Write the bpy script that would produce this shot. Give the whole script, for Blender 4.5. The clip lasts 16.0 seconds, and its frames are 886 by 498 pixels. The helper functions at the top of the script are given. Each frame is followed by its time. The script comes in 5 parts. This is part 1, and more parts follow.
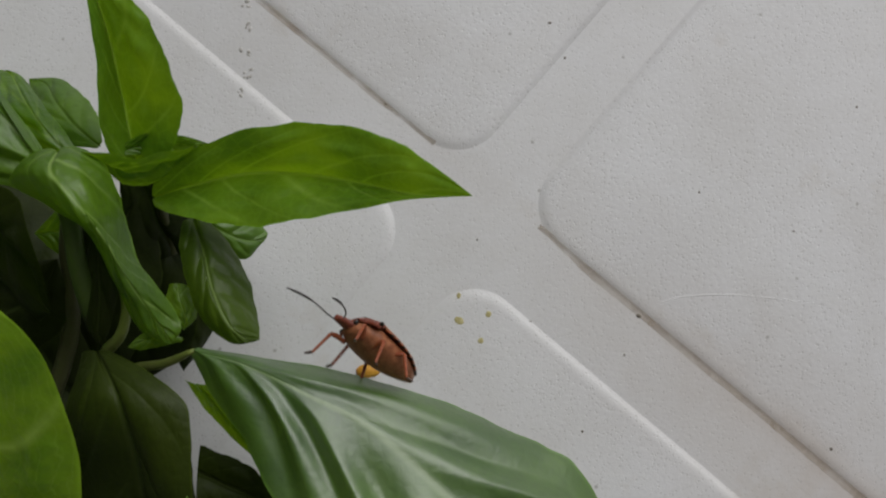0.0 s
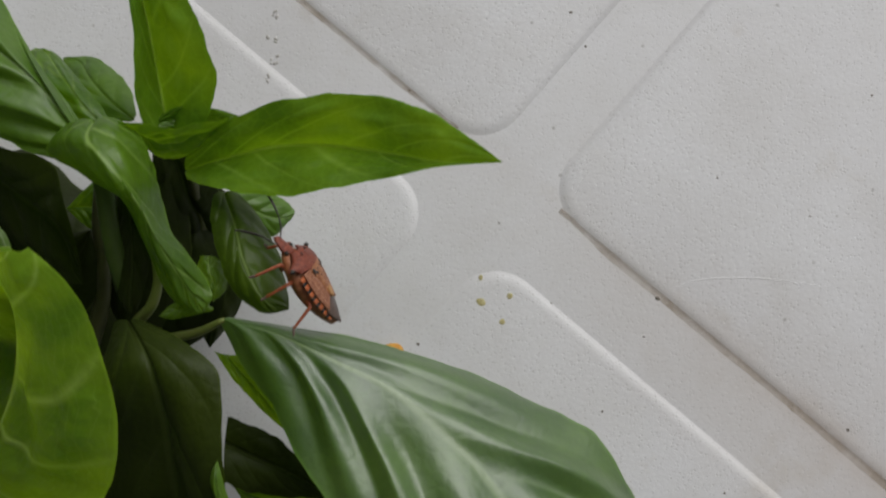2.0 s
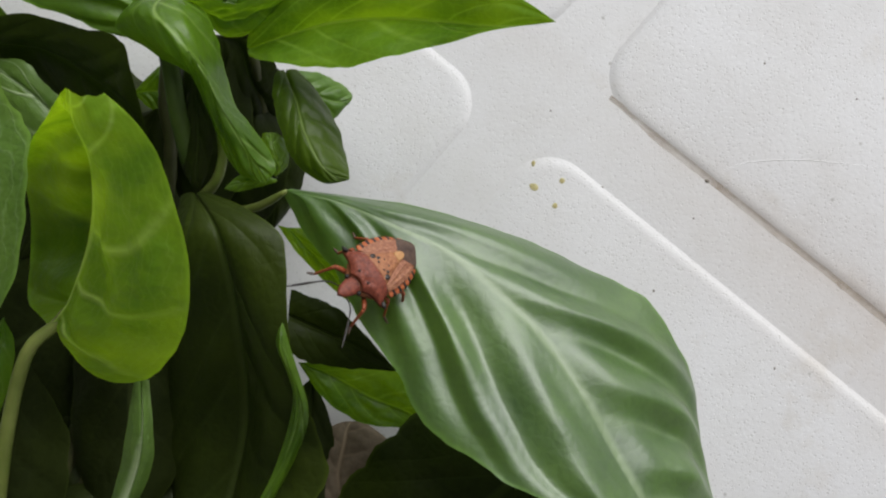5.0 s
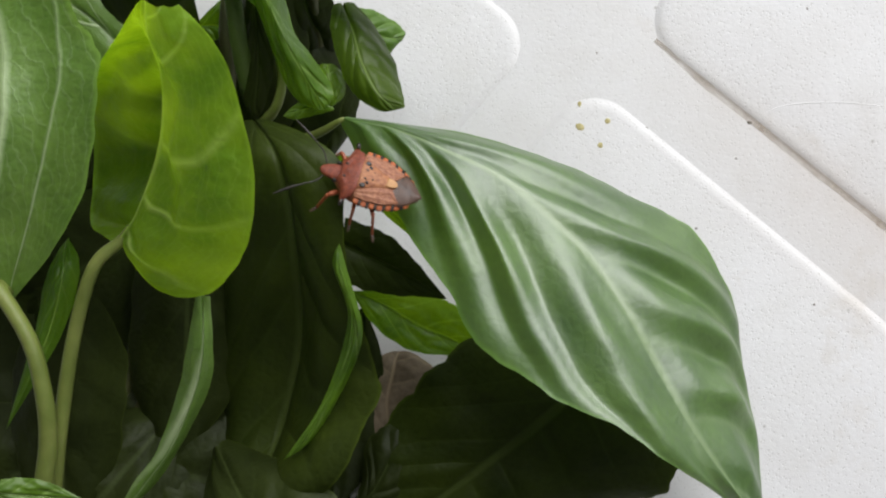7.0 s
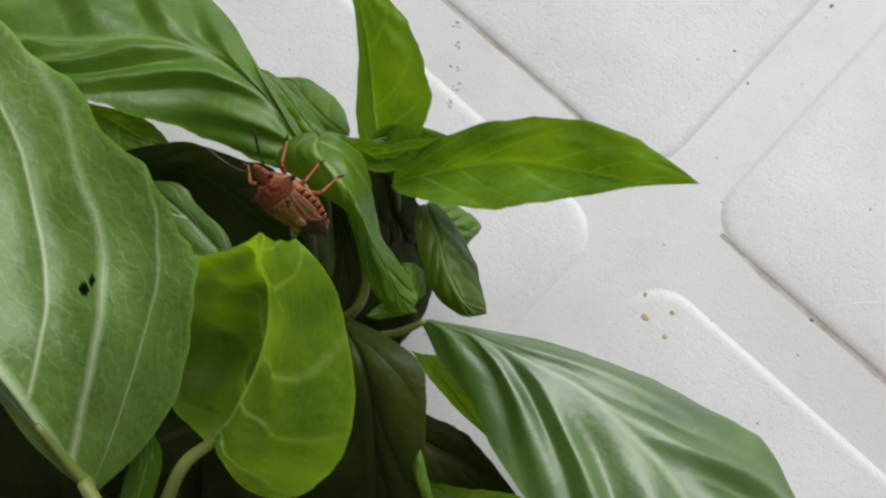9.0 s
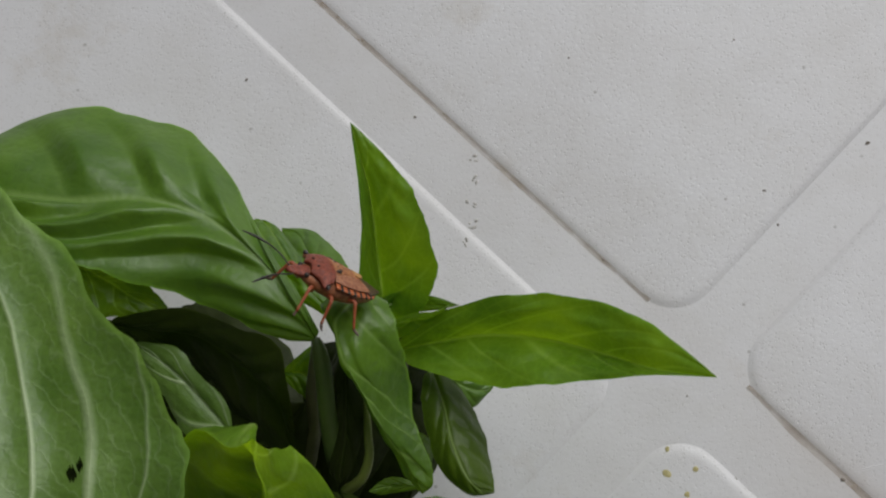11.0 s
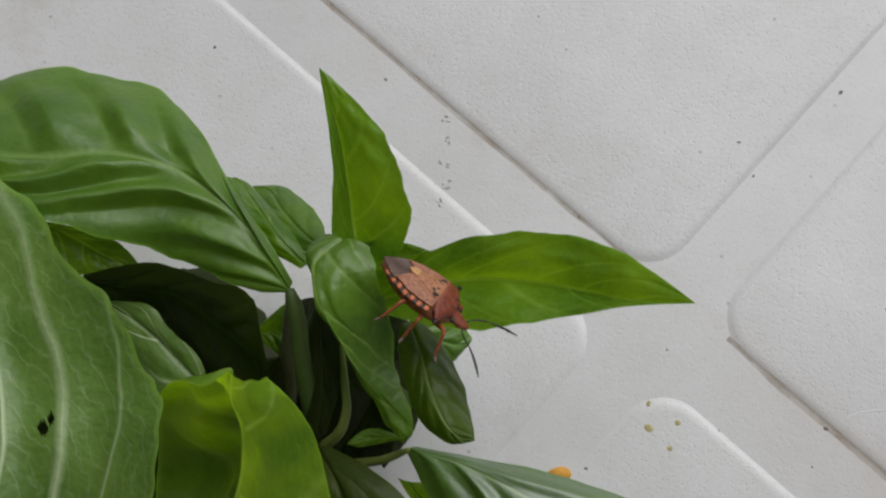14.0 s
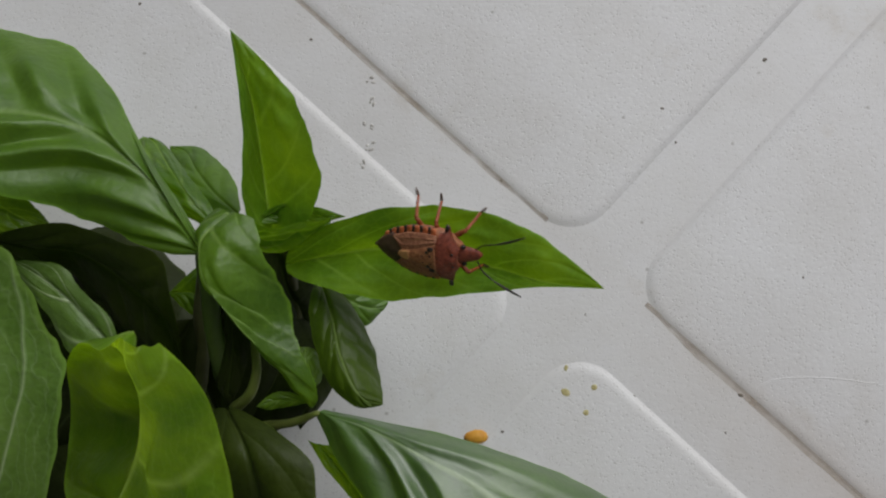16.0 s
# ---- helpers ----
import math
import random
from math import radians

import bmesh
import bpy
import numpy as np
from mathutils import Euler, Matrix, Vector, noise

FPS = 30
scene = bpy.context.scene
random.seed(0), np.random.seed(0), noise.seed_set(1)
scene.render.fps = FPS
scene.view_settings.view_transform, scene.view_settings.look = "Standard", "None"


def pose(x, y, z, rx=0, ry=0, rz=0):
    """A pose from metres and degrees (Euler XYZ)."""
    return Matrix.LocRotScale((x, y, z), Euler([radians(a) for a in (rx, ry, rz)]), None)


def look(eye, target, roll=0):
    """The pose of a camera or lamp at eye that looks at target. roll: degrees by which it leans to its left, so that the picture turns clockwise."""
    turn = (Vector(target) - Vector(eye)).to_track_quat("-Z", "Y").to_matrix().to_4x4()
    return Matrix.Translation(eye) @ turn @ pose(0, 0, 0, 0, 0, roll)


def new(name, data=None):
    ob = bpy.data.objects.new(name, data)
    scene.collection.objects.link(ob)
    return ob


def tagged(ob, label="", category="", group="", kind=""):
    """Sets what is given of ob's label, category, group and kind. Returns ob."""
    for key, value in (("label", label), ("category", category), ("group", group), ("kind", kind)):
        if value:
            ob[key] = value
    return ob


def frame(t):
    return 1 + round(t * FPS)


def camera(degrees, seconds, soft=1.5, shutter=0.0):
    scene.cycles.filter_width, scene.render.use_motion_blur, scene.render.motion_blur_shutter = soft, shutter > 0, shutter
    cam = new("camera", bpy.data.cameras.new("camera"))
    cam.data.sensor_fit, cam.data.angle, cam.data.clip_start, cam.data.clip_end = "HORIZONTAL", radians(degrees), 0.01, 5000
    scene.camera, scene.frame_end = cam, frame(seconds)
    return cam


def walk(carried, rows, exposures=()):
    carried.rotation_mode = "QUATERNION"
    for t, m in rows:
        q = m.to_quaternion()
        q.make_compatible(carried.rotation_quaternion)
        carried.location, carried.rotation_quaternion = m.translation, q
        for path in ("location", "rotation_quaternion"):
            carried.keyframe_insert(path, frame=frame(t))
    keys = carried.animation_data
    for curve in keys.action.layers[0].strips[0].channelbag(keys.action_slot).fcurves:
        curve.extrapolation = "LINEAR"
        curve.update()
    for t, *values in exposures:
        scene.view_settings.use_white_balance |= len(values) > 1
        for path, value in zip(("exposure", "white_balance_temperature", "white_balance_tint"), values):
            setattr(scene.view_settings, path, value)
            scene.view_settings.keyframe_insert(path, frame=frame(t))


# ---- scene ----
# ---------------------------------------------------------------- camera
cam = camera(33.556, 16.0, soft=2.2, shutter=0.4)
PATH = [
    (0, pose(0.0000, -0.0000, 0.2208, 8.11, 2.26, 0.19)),
    (0.5, pose(0.0045, -0.0040, 0.2225, 8.24, 3.55, -0.03)),
    (1, pose(0.0044, -0.0038, 0.2235, 7.75, 3.24, 0.29)),
    (1.5, pose(0.0012, -0.0027, 0.2242, 7.77, 2.29, 0.54)),
    (2, pose(-0.0035, -0.0094, 0.2232, 9.72, 2.15, 0.55)),
    (2.5, pose(-0.0035, -0.0254, 0.2192, 11.07, 2.72, 2.86)),
    (3, pose(-0.0019, -0.0263, 0.2150, 10.07, 3.93, 3.06)),
    (3.2, pose(-0.0002, -0.0251, 0.2160, 9.34, 4.49, 3.23)),
    (5.3, pose(-0.0060, -0.0262, 0.2277, 9.16, 3.93, 0.04)),
    (5.5, pose(-0.0068, -0.0275, 0.2282, 9.20, 3.98, 0.36)),
    (6, pose(-0.0085, -0.0308, 0.2294, 9.52, 4.24, 0.52)),
    (6.5, pose(-0.0091, -0.0349, 0.2299, 9.74, 4.48, 0.80)),
    (7, pose(-0.0086, -0.0371, 0.2312, 9.31, 4.66, 1.00)),
    (7.5, pose(-0.0146, -0.0346, 0.2352, 9.03, 3.31, 1.72)),
    (8, pose(-0.0153, -0.0309, 0.2384, 9.15, 3.92, 2.09)),
    (8.5, pose(-0.0195, -0.0228, 0.2392, 10.19, 3.52, 2.41)),
    (9, pose(-0.0221, -0.0167, 0.2403, 11.34, 3.72, 2.91)),
    (9.2, pose(-0.0242, -0.0147, 0.2402, 11.60, 3.58, 3.18)),
    (11.3, pose(-0.0167, 0.0124, 0.2336, 11.27, 5.71, 3.85)),
    (11.5, pose(-0.0163, 0.0136, 0.2327, 11.40, 5.42, 3.88)),
    (12, pose(-0.0185, 0.0110, 0.2320, 12.18, 4.55, 3.96)),
    (12.5, pose(-0.0209, 0.0084, 0.2321, 12.29, 3.99, 4.02)),
    (13, pose(-0.0224, 0.0071, 0.2317, 12.13, 3.97, 3.99)),
    (13.5, pose(-0.0215, 0.0057, 0.2320, 12.25, 4.27, 3.87)),
    (14, pose(-0.0171, -0.0016, 0.2303, 12.38, 5.07, 2.19)),
    (14.5, pose(-0.0154, -0.0044, 0.2305, 11.38, 4.64, 2.11)),
    (15, pose(-0.0134, -0.0038, 0.2310, 10.77, 4.20, 2.51)),
    (15.5, pose(-0.0119, -0.0015, 0.2311, 10.49, 3.68, 2.73)),
    (16, pose(-0.0083, 0.0008, 0.2301, 10.46, 4.04, 2.77)),
]

EXPOSURE = [(0, -0.24, 6450, 9.5), (1, -0.18, 6450, 9.5), (2, -0.13, 6450, 9.5), (3.2, 0.24, 6400, 9.5), (5.3, 0.4, 6380, 9.5), (6.3, 0.55, 6380, 9.5), (7, 0.65, 6380, 9.5), (8, 0.57, 6380, 9.5), (9.2, 0.38, 6380, 9.5), (11.3, -0.12, 6380, 9.5), (13, -0.08, 6380, 9.5), (14.5, 0.09, 6380, 9.5), (15.2, 0.08, 6380, 9.5), (16, -0.12, 6380, 9.5)]
walk(cam, PATH, EXPOSURE)

# ---------------------------------------------------------------- light
SUN_TO = Vector((0.36, 0.56, 0.75)).normalized()          # towards the bright part of the sky
world = bpy.data.worlds.new("overcast_sky")
scene.world = world
world.use_nodes = True
wn = world.node_tree
sky = wn.nodes.new("ShaderNodeTexSky")
sky.sky_type = "NISHITA"
sky.sun_disc = False
sky.sun_elevation = math.asin(SUN_TO.z)
sky.sun_rotation = math.atan2(SUN_TO.x, SUN_TO.y)
sky.air_density, sky.dust_density, sky.ozone_density = 1.0, 4.0, 1.0
mute = wn.nodes.new("ShaderNodeHueSaturation")
mute.inputs["Saturation"].default_value = 0.35
wn.links.new(sky.outputs[0], mute.inputs["Color"])
wn.links.new(mute.outputs[0], wn.nodes["Background"].inputs["Color"])
wn.nodes["Background"].inputs["Strength"].default_value = 0.018
sun_data = bpy.data.lights.new("sun", "SUN")
sun_data.energy, sun_data.angle, sun_data.color = 2.45, radians(58), (1.0, 0.985, 0.97)
sun = new("sun", sun_data)
sun.matrix_world = look(SUN_TO, (0, 0, 0))


# ---------------------------------------------------------------- materials
def material(name, rough=0.5):
    m = bpy.data.materials.new(name)
    m.use_nodes = True
    n = m.node_tree
    b = n.nodes["Principled BSDF"]
    b.inputs["Roughness"].default_value = rough
    return m, n, b


def node(n, kind, **values):
    k = n.nodes.new(kind)
    for key, value in values.items():
        k.inputs[key.replace("_", " ")].default_value = value
    return k


def ramp(n, source, stops):
    r = n.nodes.new("ShaderNodeValToRGB")
    while len(r.color_ramp.elements) < len(stops):
        r.color_ramp.elements.new(0.5)
    for e, (p, c) in zip(r.color_ramp.elements, stops):
        e.position, e.color = p, (*c, 1) if len(c) == 3 else c
    n.links.new(source, r.inputs[0])
    return r


def mix(n, kind, fac, a, b):
    m = n.nodes.new("ShaderNodeMix")
    m.data_type, m.blend_type = "RGBA", kind
    for socket, value in ((m.inputs[0], fac), (m.inputs[6], a), (m.inputs[7], b)):
        if hasattr(value, "is_linked"):
            n.links.new(value, socket)
        else:
            socket.default_value = value if not isinstance(value, tuple) or len(value) == 4 else (*value, 1)
    return m.outputs[2]


def bump(n, height, strength, distance, under=None):
    b = node(n, "ShaderNodeBump", Strength=strength, Distance=distance)
    n.links.new(height, b.inputs["Height"])
    if under:
        n.links.new(under, b.inputs["Normal"])
    return b.outputs[0]


def coords(n):
    return n.nodes.new("ShaderNodeTexCoord").outputs["Object"]


def noise_tex(n, at, scale, detail=3.0, rough=0.5):
    t = node(n, "ShaderNodeTexNoise", Scale=scale, Detail=detail, Roughness=rough)
    n.links.new(at, t.inputs["Vector"])
    return t.outputs["Fac"]


def voronoi(n, at, scale, feature="F1"):
    t = node(n, "ShaderNodeTexVoronoi", Scale=scale)
    t.feature = feature
    n.links.new(at, t.inputs["Vector"])
    return t


# the tile's grid: its turn, the grooves between four pads, a pad's side and height
TURN = radians(49.6)
UX, VX = Vector((math.cos(TURN), math.sin(TURN), 0)), Vector((-math.sin(TURN), math.cos(TURN), 0))
GAP_U, GAP_V, SIDE, LIFT = (0.01838, 0.0301), (0.02225, 0.0327), 0.1313, 0.00034
PITCH = SIDE + GAP_U[1] - GAP_U[0]


def along(n, at, axis, start, length):
    """Distance along an axis of the tile, from 0 at start to 1 after length."""
    d = n.nodes.new("ShaderNodeVectorMath")
    d.operation = "DOT_PRODUCT"
    n.links.new(at, d.inputs[0])
    d.inputs[1].default_value = axis
    r = n.nodes.new("ShaderNodeMapRange")
    r.inputs["From Min"].default_value, r.inputs["From Max"].default_value = start, start + length
    n.links.new(d.outputs["Value"], r.inputs["Value"])
    return r.outputs[0]


def tile_material(name, grain=0.5):
    m, n, b = material(name, 0.5)
    at = n.nodes.new("ShaderNodeNewGeometry").outputs["Position"]
    base = ramp(n, noise_tex(n, at, 25, 4), [(0.3, (0.63, 0.625, 0.635)), (0.7, (0.685, 0.685, 0.70))]).outputs[0]
    cloud = ramp(n, noise_tex(n, at, 70, 5, 0.65), [(0.35, (0.92, 0.91, 0.89)), (0.6, (1, 1, 1))]).outputs[0]
    base = mix(n, "MULTIPLY", 0.7, base, cloud)
    # faint brownish stains
    stain = ramp(n, noise_tex(n, at, 38, 6, 0.7), [(0.58, (1, 1, 1)), (0.72, (0.86, 0.82, 0.76))]).outputs[0]
    base = mix(n, "MULTIPLY", 0.8, base, stain)
    # brown dust washed along one groove
    wash = ramp(n, along(n, at, UX, GAP_U[1] - 0.018, 0.036), [(0.0, (0, 0, 0)), (0.42, (0.65, 0.65, 0.65)), (0.5, (1, 1, 1)), (0.62, (0.35, 0.35, 0.35)), (1.0, (0, 0, 0))]).outputs[0]
    reach = ramp(n, along(n, at, VX, GAP_V[0] - 0.11, 0.11), [(0.0, (1, 1, 1)), (0.5, (0.8, 0.8, 0.8)), (1.0, (0.1, 0.1, 0.1))]).outputs[0]
    patchy = ramp(n, noise_tex(n, at, 120, 5, 0.65), [(0.25, (0.45, 0.45, 0.45)), (0.7, (1, 1, 1))]).outputs[0]
    wash = mix(n, "MULTIPLY", 1.0, mix(n, "MULTIPLY", 1.0, wash, reach), patchy)
    base = mix(n, "MIX", mix(n, "MULTIPLY", 1.0, wash, (0.7, 0.7, 0.7)), base, (0.42, 0.33, 0.26))
    # sparse dark specks
    v = voronoi(n, at, 230)
    dots = ramp(n, v.outputs["Distance"], [(0.035, (1, 1, 1)), (0.085, (0, 0, 0))]).outputs[0]
    some = n.nodes.new("ShaderNodeSeparateColor")
    n.links.new(v.outputs["Color"], some.inputs[0])
    few = ramp(n, some.outputs[0], [(0.36, (1, 1, 1)), (0.38, (0, 0, 0))]).outputs[0]
    base = mix(n, "MIX", mix(n, "MULTIPLY", 1.0, mix(n, "MULTIPLY", 1.0, dots, few), (0.5, 0.5, 0.5)), base, (0.17, 0.155, 0.135))
    # fine pebbled relief with small pits
    bend = node(n, "ShaderNodeVectorMath")
    bend.operation = "MULTIPLY_ADD"
    warp = node(n, "ShaderNodeTexNoise", Scale=900.0, Detail=2.0)
    n.links.new(at, warp.inputs["Vector"])
    n.links.new(warp.outputs["Color"], bend.inputs[0])
    bend.inputs[1].default_value = (0.0005, 0.0005, 0.0005)
    n.links.new(at, bend.inputs[2])
    v2 = voronoi(n, bend.outputs[0], 1900)
    pit = ramp(n, v2.outputs["Distance"], [(0.1, (1, 1, 1)), (0.33, (0, 0, 0))]).outputs[0]
    some2 = n.nodes.new("ShaderNodeSeparateColor")
    n.links.new(v2.outputs["Color"], some2.inputs[0])
    few2 = ramp(n, some2.outputs[0], [(0.6, (1, 1, 1)), (0.75, (0, 0, 0))]).outputs[0]
    pit = mix(n, "MULTIPLY", 1.0, pit, few2)
    base = mix(n, "MIX", mix(n, "MULTIPLY", 1.0, pit, (grain * 0.75,) * 3), base, (0.27, 0.25, 0.23))
    n.links.new(base, b.inputs["Base Color"])
    inv = n.nodes.new("ShaderNodeInvert")
    n.links.new(pit, inv.inputs["Color"])
    nn = bump(n, inv.outputs[0], grain * 0.6, 0.00011)
    nn = bump(n, noise_tex(n, at, 1500, 3, 0.6), grain * 0.6, 0.00014, nn)
    nn = bump(n, noise_tex(n, at, 130, 3), 0.12, 0.0005, nn)
    n.links.new(nn, b.inputs["Normal"])
    b.inputs["Roughness"].default_value = 0.3
    return m


M_PAD = tile_material("textured_white_tile", 0.46)
M_GROOVE = tile_material("smooth_white_tile", 0.3)


def wall_material():
    m, n, b = material("unseen_dark_wall", 0.85)
    at = n.nodes.new("ShaderNodeNewGeometry").outputs["Position"]
    c = ramp(n, noise_tex(n, at, 9, 5), [(0.3, (0.10, 0.095, 0.085)), (0.7, (0.15, 0.14, 0.13))])
    n.links.new(c.outputs[0], b.inputs["Base Color"])
    n.links.new(bump(n, noise_tex(n, at, 120, 4), 0.4, 0.003), b.inputs["Normal"])
    return m


M_WALL = wall_material()


# ---------------------------------------------------------------- mesh helpers
def part(name, bm, mat, parent=None, label="", smooth=True):
    me = bpy.data.meshes.new(name)
    bm.to_mesh(me)
    bm.free()
    for p in me.polygons:
        p.use_smooth = smooth
    me.materials.append(mat)
    ob = new(name, me)
    if parent:
        ob.parent = parent
    if label:
        ob["label"] = label
    return ob


# ---------------------------------------------------------------- floor


def rounded(half, r, seg=10):
    pts = []
    for k, (sx, sy) in enumerate(((1, 1), (-1, 1), (-1, -1), (1, -1))):
        for i in range(seg + 1):
            a = (k + i / seg) * math.pi / 2
            pts.append((sx * (half - r) + r * math.cos(a), sy * (half - r) + r * math.sin(a)))
    return pts


def build_floor():
    bm = bmesh.new()
    s = 60.0
    bmesh.ops.create_grid(bm, x_segments=2, y_segments=2, size=s)
    floor = part("floor", bm, M_GROOVE, None)
    tagged(floor, "white textured tile floor with raised square pads", "floor", kind="structure")
    # one pad: rounded outline with a soft shoulder
    bm = bmesh.new()
    half = SIDE / 2
    rings = []
    for inset, z in ((-0.0003, -0.00005), (0.0, 0.00001), (0.0005, 0.0002), (0.001, 0.0003), (0.0018, LIFT), (0.02, LIFT)):
        rings.append([bm.verts.new((x, y, z)) for x, y in rounded(half - inset, 0.0075 - min(inset, 0.003) * 0.5)])
    for a, b in zip(rings, rings[1:]):
        for i in range(len(a)):
            bm.faces.new((a[i], a[(i + 1) % len(a)], b[(i + 1) % len(b)], b[i]))
    bm.faces.new(rings[-1])
    first = part("raised_pad", bm, M_PAD, floor)
    cu, cv = (GAP_U[0] + GAP_U[1]) / 2, 0.02803
    for i in range(-6, 6):
        for j in range(-6, 6):
            ob = first if (i, j) == (-6, -6) else first.copy()
            if ob is not first:
                scene.collection.objects.link(ob)
            c = UX * (cu + (i + 0.5) * PITCH) + VX * (cv + (j + 0.5) * PITCH - (0.0011 if j >= 0 else 0)) - UX * (0.0005 if i >= 0 and j >= 0 else 0)
            ob.matrix_basis = Matrix.Translation((c.x, c.y, 0.0)) @ Matrix.Rotation(TURN, 4, "Z")
    return floor


floor = build_floor()


def blocking_wall(name, x0, y0, x1, y1, height=2.4):
    bm = bmesh.new()
    d = Vector((x1 - x0, y1 - y0, 0)).normalized()
    s = Vector((d.y, -d.x, 0)) * 0.1
    a, b = Vector((x0, y0, 0)), Vector((x1, y1, 0))
    low = [bm.verts.new(p) for p in (a, b, b + s, a + s)]
    top = [bm.verts.new(v.co + Vector((0, 0, height))) for v in low]
    for i in range(4):
        j = (i + 1) % 4
        bm.faces.new((low[i], low[j], top[j], top[i]))
    bm.faces.new(top)
    bm.faces.new(low[::-1])
    bmesh.ops.recalc_face_normals(bm, faces=bm.faces)
    ob = part(name, bm, M_WALL, None, smooth=False)
    tagged(ob, "unseen dark wall added to block light and close the place", "wall", kind="structure")
    return ob


# both walls are unseen, added to hold back light from these two sides
blocking_wall("unseen_wall_west", -0.75, 1.2, -0.75, -0.7)
blocking_wall("unseen_wall_south", -0.75, -0.7, 1.0, -0.7)


# ---------------------------------------------------------------- basil: materials
def leaf_material(name, dark, light, vein, through_col, share, rough, spec=0.5, ribbed=0.6, net=0.1, wax=0.0, rumple=0.1):
    """A blade's surface: q counts its side veins from the base, w goes from the rib (0) to the margin (1)."""
    m, n, b = material(name, rough)
    at = coords(n)

    def attr(key):
        a = n.nodes.new("ShaderNodeAttribute")
        a.attribute_name = key
        return a.outputs["Fac"]

    def sums(kind, a, c):
        k = n.nodes.new("ShaderNodeMath")
        k.operation = kind
        for socket, value in zip(k.inputs, (a, c)):
            if hasattr(value, "is_linked"):
                n.links.new(value, socket)
            else:
                socket.default_value = value
        return k.outputs[0]

    wobble = sums("MULTIPLY", sums("SUBTRACT", noise_tex(n, at, 160, 2), 0.5), 0.07)
    q, w = sums("ADD", attr("q"), wobble), attr("w")
    lateral = ramp(n, sums("PINGPONG", q, 0.5), [(0.0, (1, 1, 1)), (0.035, (0.6, 0.6, 0.6)), (0.09, (0, 0, 0))]).outputs[0]
    lateral = mix(n, "MULTIPLY", 1.0, lateral, ramp(n, w, [(0.3, (1, 1, 1)), (1.0, (0.25, 0.25, 0.25))]).outputs[0])
    rib = ramp(n, w, [(0.02, (1, 1, 1)), (0.055, (0, 0, 0))]).outputs[0]
    line = mix(n, "LIGHTEN", 1.0, mix(n, "MULTIPLY", 1.0, lateral, (ribbed, ribbed, ribbed)), rib)
    ladder = sums("ADD", sums("MULTIPLY", w, 13.0), sums("MULTIPLY", noise_tex(n, at, 210, 3), 3.0))
    rung = ramp(n, sums("PINGPONG", ladder, 0.5), [(0.0, (0.14, 0.14, 0.14)), (0.12, (0, 0, 0))]).outputs[0]
    line = mix(n, "LIGHTEN", 1.0, line, mix(n, "MULTIPLY", 1.0, rung, (ribbed, ribbed, ribbed)))
    rim = ramp(n, w, [(0.965, (0, 0, 0)), (0.995, (0.55, 0.55, 0.55))]).outputs[0]
    fine = voronoi(n, at, 620, "DISTANCE_TO_EDGE")
    mesh = ramp(n, fine.outputs["Distance"], [(0.0, (1, 1, 1)), (0.1, (0, 0, 0))]).outputs[0]
    mesh = mix(n, "MULTIPLY", 1.0, mesh, (net, net, net))
    shade = ramp(n, noise_tex(n, at, 85, 5, 0.62), [(0.32, dark), (0.68, light)]).outputs[0]
    grain = ramp(n, noise_tex(n, at, 1400, 2), [(0.3, (0.88, 0.88, 0.88)), (0.7, (1.1, 1.1, 1.1))]).outputs[0]
    shade = mix(n, "MULTIPLY", 0.8, shade, grain)
    shade = mix(n, "MIX", mesh, shade, vein)
    shade = mix(n, "MIX", line, shade, vein)
    shade = mix(n, "MIX", rim, shade, tuple(min(0.7, c * 1.9) for c in light))
    n.links.new(shade, b.inputs["Base Color"])
    b.inputs["Specular IOR Level"].default_value = spec
    b.inputs["Coat Weight"].default_value = wax
    b.inputs["Coat Roughness"].default_value = 0.5
    b.inputs["Coat IOR"].default_value = 1.8
    nn = bump(n, fine.outputs["Distance"], 0.3, 0.0004)
    nn = bump(n, noise_tex(n, at, 1300, 2), 0.12, 0.00015, nn)
    nn = bump(n, noise_tex(n, at, 230, 3, 0.55), rumple, 0.0016, nn)
    nn = bump(n, line, 0.35 if net < 0.06 else -0.25, 0.0005, nn)
    n.links.new(nn, b.inputs["Normal"])
    t = n.nodes.new("ShaderNodeBsdfTranslucent")
    glow = mix(n, "MULTIPLY", 1.0, through_col, ramp(n, noise_tex(n, at, 95, 3, 0.55), [(0.32, (0.4, 0.5, 0.5)), (0.68, (1.2, 1.15, 1.0))]).outputs[0])
    glow = mix(n, "MIX", mix(n, "MULTIPLY", 1.0, mesh, (1.6, 1.6, 1.6)), glow, tuple(c * 1.25 for c in through_col))
    glow = mix(n, "MIX", mix(n, "MULTIPLY", 1.0, line, (0.45, 0.45, 0.45)), glow, tuple(c * 1.3 for c in through_col))
    n.links.new(glow, t.inputs["Color"])
    s = n.nodes.new("ShaderNodeMixShader")
    s.inputs[0].default_value = share
    n.links.new(b.outputs[0], s.inputs[1])
    n.links.new(t.outputs[0], s.inputs[2])
    n.links.new(s.outputs[0], n.nodes["Material Output"].inputs["Surface"])
    return m


